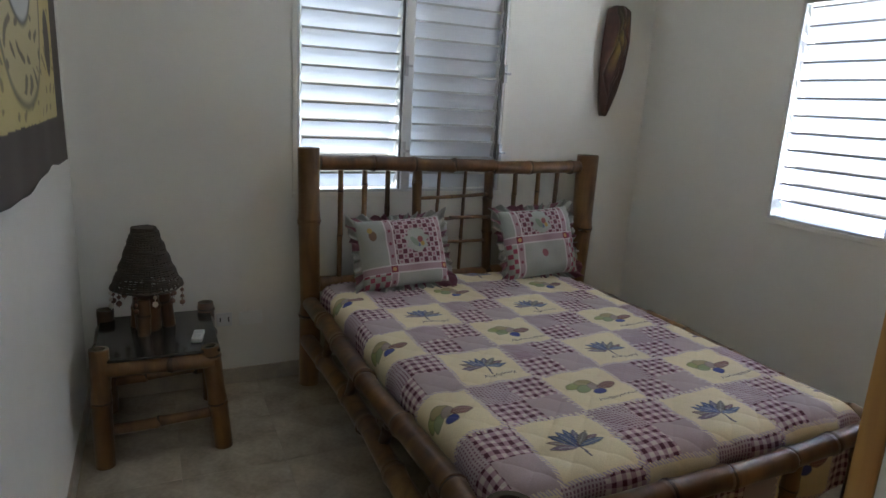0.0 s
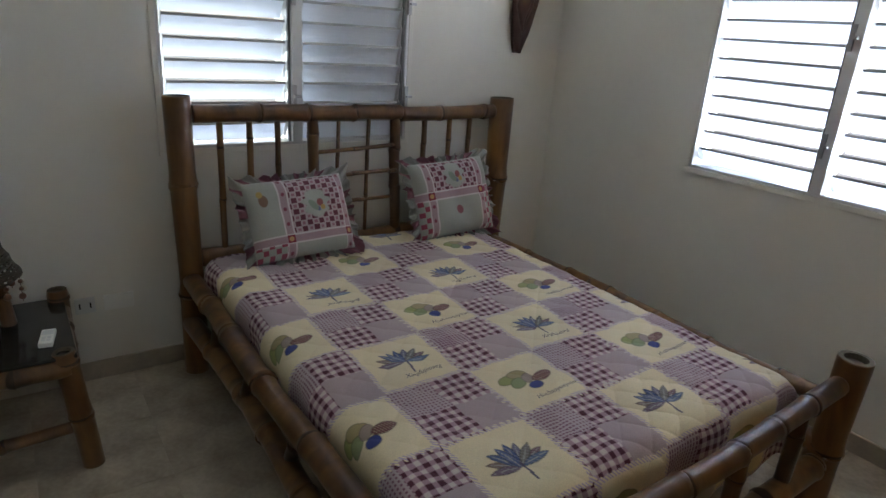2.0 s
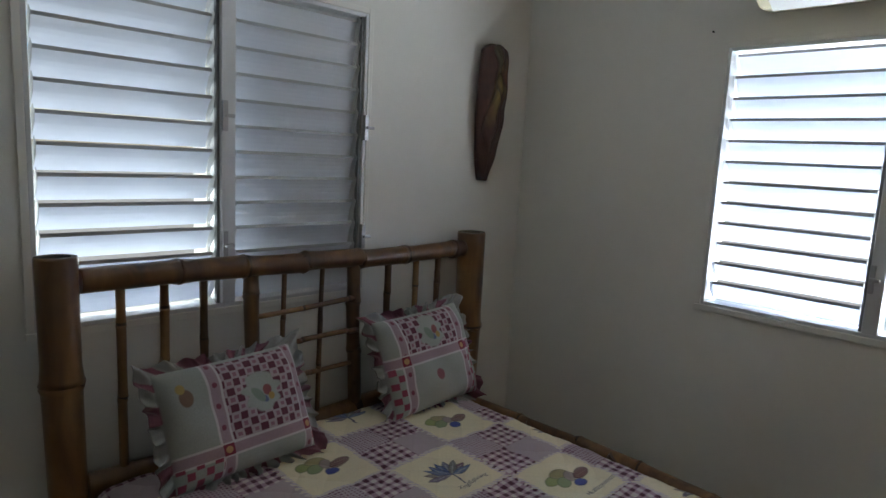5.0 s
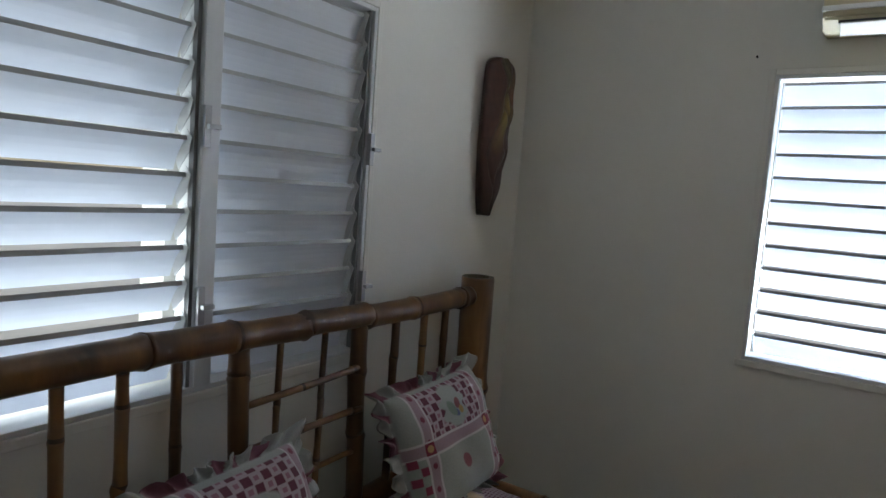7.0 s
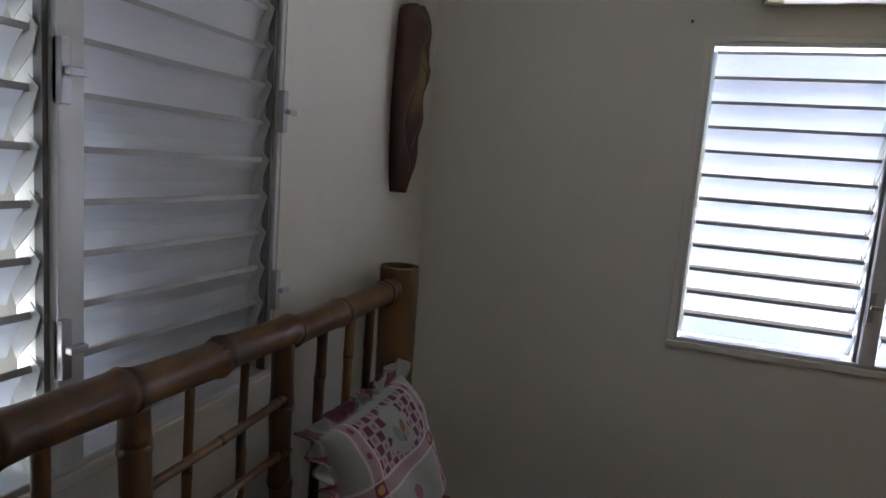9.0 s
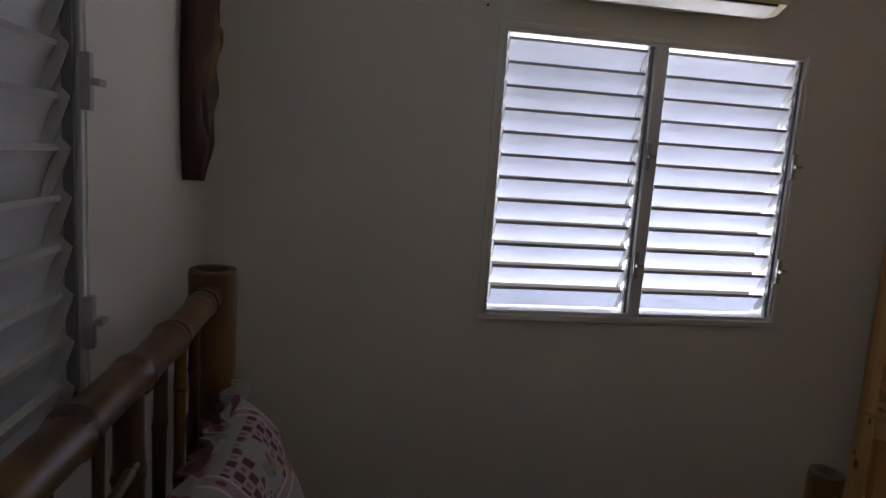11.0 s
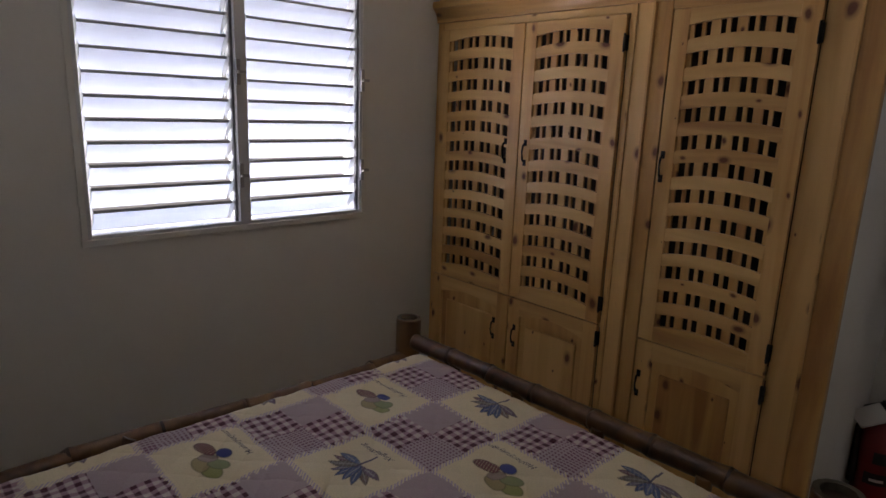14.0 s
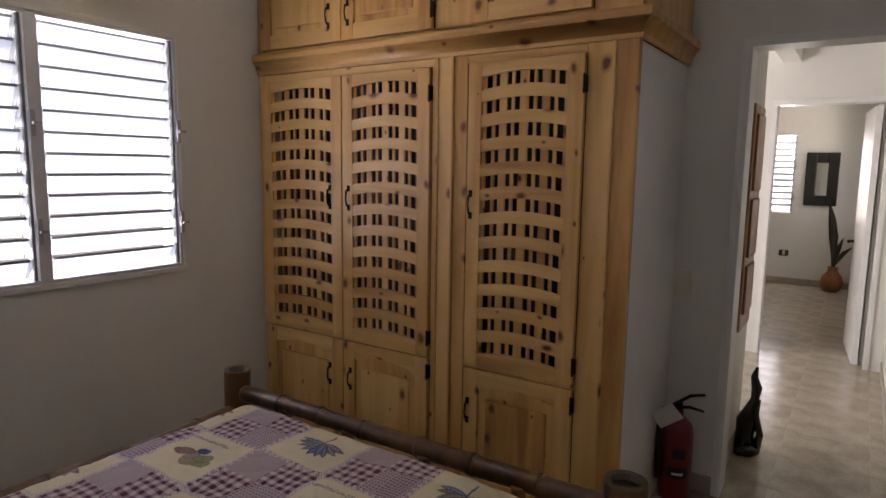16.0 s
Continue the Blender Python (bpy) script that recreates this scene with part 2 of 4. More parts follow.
def box(bm, x0, x1, y0, y1, z0, z1, bevel=0.0):
    lo, hi = (min(x0, x1), min(y0, y1), min(z0, z1)), (max(x0, x1), max(y0, y1), max(z0, z1))
    g = bmesh.ops.create_cube(bm, size=1, matrix=Matrix.Translation([(a + b) / 2 for a, b in zip(lo, hi)]) @ Matrix.Diagonal((*[b - a for a, b in zip(lo, hi)], 1)))
    if bevel:
        bmesh.ops.bevel(bm, geom=list({e for v in g["verts"] for e in v.link_edges}), offset=bevel, segments=2, affect="EDGES", profile=0.6)
    return bm


def cube(*a):
    return box(bmesh.new(), *a)


def tube(bm, pts, radii, seg=14, caps=True, mats=None):
    """A swept round bar through pts, with a radius for each; mats: a material slot for each span."""
    pts = [Vector(p) for p in pts]
    rings, side = [], None
    for i, p in enumerate(pts):
        d = (pts[min(i + 1, len(pts) - 1)] - pts[max(i - 1, 0)]).normalized()
        if side is None:
            side = d.orthogonal().normalized()
        side = (side - d * side.dot(d)).normalized()
        up = d.cross(side)
        rings.append([bm.verts.new(p + radii[i] * (math.cos(a) * side + math.sin(a) * up)) for a in (2 * math.pi * k / seg for k in range(seg))])
    for i in range(len(rings) - 1):
        for k in range(seg):
            f = bm.faces.new((rings[i][k], rings[i][(k + 1) % seg], rings[i + 1][(k + 1) % seg], rings[i + 1][k]))
            f.smooth = True
            if mats:
                f.material_index = mats[i]
    if caps:
        for r, m in ((rings[0], 0), (rings[-1], -1)):
            f = bm.faces.new(r)
            if mats:
                f.material_index = mats[m]
    return bm


rng = random.Random(7)


def bamboo(name, p0, p1, r, parent, gap=0.28, label="", bow=0.006, ends=True):
    """A bamboo cane: swollen node rings at uneven steps, dished pale ends and a slight bow."""
    p0, p1 = Vector(p0), Vector(p1)
    L = (p1 - p0).length
    d = (p1 - p0) / L
    s1, s2 = d.orthogonal().normalized(), d.cross(d.orthogonal().normalized())
    at = [0.0]
    while at[-1] < L - gap * 0.6:
        at.append(at[-1] + gap * rng.uniform(0.75, 1.2))
    nodes = [a for a in at[1:] if a < L - 0.03]
    ph = rng.uniform(0, 6)
    girth, off = 1.0, Vector((0, 0, 0))
    stops = [(0, 0.97, 0, off), (min(0.008, L / 20), 1.0, 0, off)]
    for a in nodes:
        nxt = rng.uniform(0.94, 1.05)
        kink = (s1 * rng.uniform(-1, 1) + s2 * rng.uniform(-1, 1)) * bow * 0.7
        stops += [(a - 0.045, girth, 0, off), (a - 0.016, girth * 1.02, 0, off), (a - 0.005, girth * 1.12, 0, off), (a - 0.002, girth * 1.04, 1, off), (a + 0.001, nxt * 1.03, 1, kink), (a + 0.005, nxt * 1.11, 0, kink), (a + 0.020, nxt * 1.02, 0, kink), (a + 0.06, nxt * 0.96, 0, kink)]
        girth, off = nxt, kink
    stops += [(L - min(0.008, L / 20), girth, 0, off), (L, girth * 0.97, 0, off)]
    stops = sorted((s for s in stops if 0 <= s[0] <= L), key=lambda s: s[0])
    wob = lambda a: s1 * bow * math.sin(ph + a * 4) + s2 * bow * math.cos(ph * 2 + a * 3)
    bm = bmesh.new()
    tube(bm, [p0 + d * s[0] + wob(s[0]) + s[3] for s in stops], [r * s[1] for s in stops], 16, True, [s[2] for s in stops][:-1])
    if ends:
        caps = [f for f in bm.faces if len(f.verts) > 4]
        for f in caps:
            f.material_index = 2
            bmesh.ops.inset_individual(bm, faces=[f], thickness=r * 0.28, depth=0)
            bmesh.ops.inset_individual(bm, faces=[f], thickness=r * 0.04, depth=-r * 0.35)
            f.material_index = 1
    return part(name, bm, [BAM, BAM_NODE, BAM_END], parent, label)


def painted(name, P, C, mat, parent=None, label="", closed=False, back=None):
    """A grid of points P (n, m, 3) with the printed colours C (n, m, 3)."""
    n, m = P.shape[:2]
    i, j = np.meshgrid(np.arange(n - 1), np.arange(m - 1), indexing="ij")
    q = (i * m + j).ravel()
    faces = np.stack([q, q + m, q + m + 1, q + 1], 1)
    V, K = P.reshape(-1, 3), C.reshape(-1, 3)
    if back is not None:
        V, K = np.concatenate([V, back.reshape(-1, 3)]), np.concatenate([K, K])
        rim = np.concatenate([np.arange(m), np.arange(1, n) * m + m - 1, (n - 1) * m + np.arange(m - 2, -1, -1), np.arange(n - 2, 0, -1) * m])
        nx, o = np.roll(rim, -1), n * m
        faces = np.concatenate([faces, faces[:, ::-1] + o, np.stack([rim, nx, nx + o, rim + o], 1)])
    me = bpy.data.meshes.new(name)
    me.from_pydata(V.tolist(), [], faces.tolist())
    at = me.attributes.new("print", "FLOAT_COLOR", "POINT")
    at.data.foreach_set("color", np.concatenate([K, np.ones((len(K), 1))], 1).astype(np.float32).ravel())
    me.polygons.foreach_set("use_smooth", [True] * len(me.polygons))
    me.materials.append(mat)
    return put(name, me, parent, label)


# ---- the rooms ----
CEIL_Z, T = 2.62, 0.15
X0, Y0 = -3.170, -3.385
WA = (-2.190, -1.030, 0.992, 2.085)   # bed window: x0, x1, z0, z1
WB = (-2.200, -0.998, 0.993, 2.034)    # side window: y0, y1, z0, z1
DR = (-3.03, -2.204, 2.003)             # bedroom doorway: x0, x1, height


def wall(name, boxes, mat=None):
    bm = bmesh.new()
    for b in boxes:
        box(bm, *b)
    return tagged(part(name, bm, mat or PLASTER), "white plastered wall with a faint uneven finish", "wall", kind="structure")


def wall_x(y0, y1, a, b, hole, top=None):
    """Boxes of a wall that runs along x, with one hole (x0, x1, z0, z1)."""
    top = top or CEIL_Z
    h0, h1, z0, z1 = hole
    out = [(a, h0, y0, y1, 0, top), (h1, b, y0, y1, 0, top), (h0, h1, y0, y1, z1, top)]
    return out + ([(h0, h1, y0, y1, 0, z0)] if z0 > 0 else [])


def wall_y(x0, x1, a, b, hole):
    return [(p[2], p[3], p[0], p[1], p[4], p[5]) for p in wall_x(x0, x1, a, b, hole)]


wall("wall_north", wall_x(0, T, X0 - T, T, WA))
wall("wall_east", wall_y(0, T, Y0 - T, 0, WB))
wall("wall_west", [(X0 - T, X0, Y0, 0, 0, CEIL_Z)])
wall("wall_south", wall_x(Y0 - 0.12, Y0, X0 - T, 0, (DR[0], DR[1], 0, DR[2])))
# hall and far room
HX0, HX1, FY0, FY1, D2 = -2.88, -2.184, -9.72, -6.0, 2.0
FX0 = -2.74           # west wall of the far room
wall("hall_wall_west", [(HX0 - 0.12, HX0, FY1, Y0 - 0.12, 0, CEIL_Z)])
wall("hall_wall_east", [(HX1, HX1 + 0.12, -4.17, Y0 - 0.12, 0, CEIL_Z), (HX1, HX1 + 0.12, FY1, -4.17, 2.3, CEIL_Z)])
# added unseen wall outside, keeps daylight off the bed window's right sash
wall("sash_shading_wall", [(-1.59, -0.55, 0.205, 0.32, -0.45, 2.5)])
wall("far_wall_dividing", wall_x(FY1 - 0.12, FY1, HX0 - 0.12, 0.6, (-2.78, -2.03, 0, D2)))
FW, FS = (-1.915, -1.05, 0.935, 1.945), (-9.25, -8.45, 0.98, 2.02)
wall("far_wall_end", wall_x(FY0 - T, FY0, FX0 - T, 0.6, FW))
wall("far_wall_west", wall_y(FX0 - T, FX0, FY0, FY1 - 0.12, FS))
wall("far_wall_east", [(0.48, 0.6, FY0, FY1 - 0.12, 0, CEIL_Z)])
# annex with an unseen opening, added to let the fill light into the hall
wall("hall_annex", [(-0.5, -0.38, -6.0, -3.62, 0, 0.2), (-0.5, -0.38, -6.0, -5.86, 0.2, 2.3), (HX1 + 0.12, -0.38, -3.62, Y0 - 0.12, 0, CEIL_Z), (-0.5, -0.38, -6.0, -3.62, 2.3, CEIL_Z), (-0.5, -0.38, -3.9, -3.62, 0.2, 2.3), (-0.5, -0.38, -5.86, -5.6, 0.2, 2.3)])
tagged(part("ceiling", cube(X0 - 1.6, 0.8, FY0 - T, T, CEIL_Z, CEIL_Z + 0.12), CEIL), "flat white painted ceiling", "ceiling", kind="structure")
FLOOR = tagged(part("floor", cube(X0 - 1.6, 0.8, FY0 - T, T, -0.15, -0.0015), GROUT), "beige marbled ceramic tile floor", "floor", kind="structure")
tagged(part("ground", cube(-60, 60, -60, 60, -0.75, -0.45), GROUND), "pale sunlit concrete yard outside", "ground", kind="structure")


def skirting(name, *b):
    tagged(part(name, box(bmesh.new(), *b, 0.004), SKIRT), "beige tile skirting at the foot of the wall", "baseboard", kind="structure")


skirting("baseboard", X0 + 0.012, -0.012, -0.012, -0.0005, 0, 0.085)
skirting("baseboard", -0.012, -0.0005, -2.66, -0.013, 0, 0.085)
skirting("baseboard", X0 + 0.0005, X0 + 0.012, Y0 + 0.01, -0.013, 0, 0.085)
skirting("baseboard", -2.185, -1.967, Y0 + 0.0005, Y0 + 0.012, 0, 0.085)
skirting("baseboard", HX0 + 0.0005, HX0 + 0.012, -5.98, Y0 - 0.13, 0, 0.085)
skirting("baseboard", HX1 - 0.012, HX1 - 0.0005, -4.165, Y0 - 0.14, 0, 0.085)
skirting("baseboard", FX0 + 0.013, 0.47, FY0 + 0.0005, FY0 + 0.012, 0, 0.085)
skirting("baseboard", FX0 + 0.0005, FX0 + 0.012, FY0 + 0.013, FY1 - 0.14, 0, 0.085)


# ---- windows ----
def make_window(name, m, w, h, tilts, label, slat=None):
    """Two louvred sashes in an aluminium frame. Local axes: x along the wall, y outwards, z up from the sill's corner; m sets it in its wall."""
    win = tagged(new(name), label, "window", kind="structure")
    win.matrix_basis = m

    def add(nm, bm, mat, lab=""):
        me = bpy.data.meshes.new(nm)
        bmesh.ops.recalc_face_normals(bm, faces=bm.faces)
        bm.to_mesh(me)
        bm.free()
        me.materials.append(mat)
        ob = new(nm, me)
        ob.parent = win
        return tagged(ob, lab) if lab else ob

    e = 0.014
    y0, y1 = -0.006, 0.085
    add("window_frame", box(bmesh.new(), 0, e, y0, y1, 0, h, 0.003), FRAME)
    add("window_frame", box(bmesh.new(), w - e, w, y0, y1, 0, h, 0.003), FRAME)
    add("window_frame", box(bmesh.new(), e, w - e, y0, y1, h - e, h, 0.003), FRAME)
    add("window_sill", box(bmesh.new(), e, w - e, y0, y1, 0, e, 0.003), FRAME)
    # thin plaster bead round the opening
    for b in ((-0.022, 0, 0, h + 0.022), (w, w + 0.022, 0, h + 0.022), (0, w, h, h + 0.022)):
        add("trim", box(bmesh.new(), b[0], b[1], -0.009, -0.0005, b[2], b[3], 0.003), PLASTER)
    add("sill_ledge", box(bmesh.new(), -0.024, w + 0.024, -0.011, -0.0005, -0.026, 0, 0.004), PLASTER)
    c = w / 2
    add("mullion", box(bmesh.new(), c - 0.024, c + 0.024, -0.012, 0.08, e, h - e, 0.003), FRAME)
    n = 12
    pitch = (h - 2 * e - 0.012) / n
    for k, (a, b) in enumerate(((e, c - 0.024), (c + 0.024, w - e))):
        ang = radians(tilts[k])
        wd = 0.098
        bm = bmesh.new()
        prof = []
        for i in range(7):
            s = i / 6
            prof.append((s * wd, 0.006 * math.sin(math.pi * s)))
        ca, sa = math.cos(ang), math.sin(ang)
        line = [(0.012 + s * ca + o * sa, -s * sa + o * ca) for s, o in prof]
        line = [(line[0][0] - 0.0015, line[0][1] - 0.0105)] + line
        th = 0.0022
        L, R = a + 0.014, b - 0.018
        rows = []
        for x in (L, R):
            rows.append([bm.verts.new((x, y, z)) for y, z in line] + [bm.verts.new((x, y + th * sa, z + th * ca)) for y, z in reversed(line)])
        q = len(rows[0])
        for i in range(q):
            fc = bm.faces.new((rows[0][i], rows[0][(i + 1) % q], rows[1][(i + 1) % q], rows[1][i]))
            fc.material_index = int(i in (0, q - 2, q - 1))
        bm.faces.new(rows[0]), bm.faces.new(list(reversed(rows[1])))
        bmesh.ops.recalc_face_normals(bm, faces=bm.faces)
        me = bpy.data.meshes.new("louvre_slat")
        bm.to_mesh(me)
        bm.free()
        me.materials.append(slat or SLAT)
        me.materials.append(LIP)
        # end brackets: a leaf-shaped plate at each slat's end
        bb = bmesh.new()
        for x in (L - 0.003, R + 0.001):
            pts = [(-0.006, -0.004), (0.014, 0.016), (0.075 * ca + 0.02, -0.075 * sa + 0.014), (0.085 * ca, -0.085 * sa - 0.010), (0.006, -0.040)]
            lo, hi = [bb.verts.new((x, *p)) for p in pts], [bb.verts.new((x + 0.002, *p)) for p in pts]
            bb.faces.new(lo), bb.faces.new(list(reversed(hi)))
            for i in range(5):
                bb.faces.new((lo[i], hi[i], hi[(i + 1) % 5], lo[(i + 1) % 5]))
        bmesh.ops.recalc_face_normals(bb, faces=bb.faces)
        mb = bpy.data.meshes.new("slat_bracket")
        bb.to_mesh(mb)
        bb.free()
        mb.materials.append(FRAME)
        for i in range(n):
            z = e + 0.006 + pitch * (i + 1) - 0.004
            wob = rng.uniform(-0.6, 0.6)
            for nm, dat in (("louvre_slat", me), ("slat_bracket", mb)):
                ob = new(nm, dat)
                ob.parent = win
                ob.matrix_basis = pose(0, 0.012, z, wob, 0, 0)
        # operating channel, dark screw bar and the two latches
        add("channel", box(bmesh.new(), b - 0.012, b - 0.002, 0.004, 0.022, e, h - e), DARKM, "dark operating channel")
        for zz in (0.20, 0.60):
            lb = bmesh.new()
            x = b + 0.006
            box(lb, x - 0.006, x + 0.012, -0.02, 0.0, h * zz - 0.05, h * zz + 0.05, 0.002)
            box(lb, x - 0.002, x + 0.03, -0.035, -0.02, h * zz - 0.006, h * zz + 0.006, 0.002)
            add("latch", lb, STEEL, "small steel latch")
    return win


make_window("window_1", Matrix.Translation((WA[0], 0, WA[2])), WA[1] - WA[0], WA[3] - WA[2], (57, 72), "white aluminium window with louvred sashes, one nearly shut")
make_window("window_2", Matrix(((0, 1, 0, 0), (-1, 0, 0, WB[1]), (0, 0, 1, WB[2]), (0, 0, 0, 1))), WB[1] - WB[0], WB[3] - WB[2], (55, 55), "white aluminium louvred window, slats half open to daylight", SLAT_B)
make_window("window_3", Matrix(((-1, 0, 0, FW[1]), (0, -1, 0, FY0), (0, 0, 1, FW[2]), (0, 0, 0, 1))), FW[1] - FW[0], FW[3] - FW[2], (40, 40), "white louvred window of the far room")
make_window("window_4", Matrix(((0, -1, 0, FX0), (1, 0, 0, FS[0]), (0, 0, 1, FS[2]), (0, 0, 0, 1))), FS[1] - FS[0], FS[3] - FS[2], (45, 45), "white louvred side window of the far room")


# ---- door frames ----
def door_frame(name, x0, x1, y0, y1, h, label):
    ob = tagged(new(name), label, "door frame", kind="structure")
    w, d = 0.018, 0.014
    for b in ((x0, x0 + 0.02, y0 - d, y1 + d, 0, h - 0.02), (x1 - 0.02, x1, y0 - d, y1 + d, 0, h - 0.02), (x0, x1, y0 - d, y1 + d, h - 0.02, h)):
        part("jamb", box(bmesh.new(), *b, 0.003), WHITE, ob)
    for y in (y0 - d, y1 + d):
        s = 0.006 if y > y1 else -0.006
        for b in ((x0 - w, x0, y - s, y, 0, h + w), (x1, x1 + w, y - s, y, 0, h + w), (x0, x1, y - s, y, h, h + w)):
            part("trim", box(bmesh.new(), *b, 0.002), WHITE, ob)
    return ob


door_frame("door_1", DR[0], DR[1], Y0 - 0.12, Y0, DR[2], "white painted door frame of the bedroom")
door_frame("door_2", -2.78, -2.03, FY1 - 0.12, FY1, D2, "white painted door frame of the far room")
leaf = tagged(new("door_3"), "white door standing open into the far room", "door", kind="structure")
leaf.matrix_basis = pose(-2.708, -6.06, 0, 0, 0, -84.5)
part("door_leaf", box(bmesh.new(), 0, 0.70, -0.02, 0.02, 0.01, 1.96, 0.003), WHITE).parent = leaf
hb = bmesh.new()
tube(hb, [(0.64, 0.018, 0.90), (0.64, 0.06, 0.90), (0.54, 0.065, 0.90)], [0.012, 0.01, 0.009])
part("door_handle", hb, IRON, None, "dark lever handle").parent = leaf


# ---- bed ----
bed = thing("bed", (-1.33, -1.05, 0), "brown stained bamboo double bed with slatted headboard", "bed")
PL, PR, PY = -2.153, -0.497, -0.118
FL, FR, FYB = -2.165, -0.530, -2.080
bamboo("headboard_post", (PL, PY, 0), (PL, PY, 1.228), 0.054, bed, 0.42)
bamboo("headboard_post", (PR, PY, 0), (PR, PY, 1.215), 0.064, bed, 0.46)
bamboo("foot_post", (FL, FYB - 0.045, 0), (FL, FYB - 0.045, 0.612), 0.060, bed, 0.33)
bamboo("foot_post", (FR, FYB, 0), (FR, FYB, 0.618), 0.058, bed, 0.33)
bamboo("top_rail", (PL + 0.05, PY, 1.150), (PR - 0.05, PY, 1.148), 0.037, bed, 0.30, ends=False)
bamboo("lower_rail", (PL + 0.05, PY, 0.535), (PR - 0.05, PY, 0.535), 0.040, bed, 0.33, ends=False)
for x in (-1.998, -1.875, -1.744, -0.984, -0.828, -0.694):
    bamboo("spindle", (x, PY, 0.55), (x, PY, 1.12), 0.0135, bed, 0.2, ends=False, bow=0.004)
for x in (-1.584, -1.146):
    bamboo("upright", (x + 0.012, PY, 0.55), (x, PY, 1.12), 0.027, bed, 0.24, ends=False)
for x in (-1.450, -1.300):
    bamboo("lattice_bar", (x, PY, 0.55), (x + 0.004, PY, 1.12), 0.0095, bed, 0.2, ends=False)
for z in (0.988, 0.860, 0.727):
    bamboo("lattice_rung", (-1.58, PY - 0.012, z - 0.006), (-1.146, PY - 0.012, z + 0.006), 0.0095, bed, 0.2, ends=False)
for x, px, fx in ((-2.15, PL, FL), (-0.525, PR, FR)):
    bamboo("side_rail", (px, PY - 0.03, 0.44 if x < -1 else 0.425), (fx, FYB + 0.03, 0.46 if x < -1 else 0.437), 0.040 if x < -1 else 0.031, bed, 0.34, ends=False, bow=0.008)
    bamboo("side_rail", (px, PY - 0.03, 0.25), (fx, FYB + 0.03, 0.27), 0.04, bed, 0.34, ends=False, bow=0.01)
    for k in range(4):
        y = -0.45 - 0.4 * k
        bamboo("strut", (x, y, 0.27), (x, y - 0.10, 0.45), 0.022, bed, 0.15, ends=False)
bamboo("foot_rail", (FL + 0.05, FYB - 0.04, 0.520), (FR - 0.05, FYB, 0.516), 0.034, bed, 0.27, ends=False)
bamboo("foot_rail", (FL + 0.05, FYB - 0.04, 0.22), (FR - 0.05, FYB, 0.22), 0.04, bed, 0.3, ends=False)
for x in (-1.85, -1.5, -1.15, -0.82):
    bamboo("foot_upright", (x, FYB, 0.23), (x, FYB, 0.51), 0.024, bed, 0.2, ends=False)
part("bed_base", box(bmesh.new(), -2.0, -0.64, -1.90, -0.16, 0.26, 0.30, 0.005), BAM, bed)

# mattress and its printed quilt
MX0, MX1, MY0, MY1, MZ = -2.135, -0.718, -0.185, -1.953, 0.548
tagged(part("mattress", box(bmesh.new(), MX0 + 0.10, MX1 - 0.05, MY1 + 0.03, MY0 - 0.01, 0.30, MZ - 0.014, 0.04), MATTR), "thick mattress under a printed quilt", "mattress")


def mixc(C, mask, col):
    k = np.clip(mask, 0, 1)[..., None]
    return C * (1 - k) + np.array(col) * k


def oval(x, y, cx, cy, a, b, turn=0.0, soft=0.12):
    c, s = math.cos(turn), math.sin(turn)
    u, v = (x - cx) * c + (y - cy) * s, -(x - cx) * s + (y - cy) * c
    return np.clip((1.0 - np.sqrt((u / a) ** 2 + (v / b) ** 2)) / soft, 0, 1)


def petal(x, y, cx, cy, length, width, turn):
    c, s = math.cos(turn), math.sin(turn)
    u, v = ((x - cx) * c + (y - cy) * s) / length, (-(x - cx) * s + (y - cy) * c) / width
    return np.clip((np.sin(np.pi * np.clip(u, 0, 1)) ** 0.8 - np.abs(v)) / 0.15, 0, 1) * (u > 0) * (u < 1)


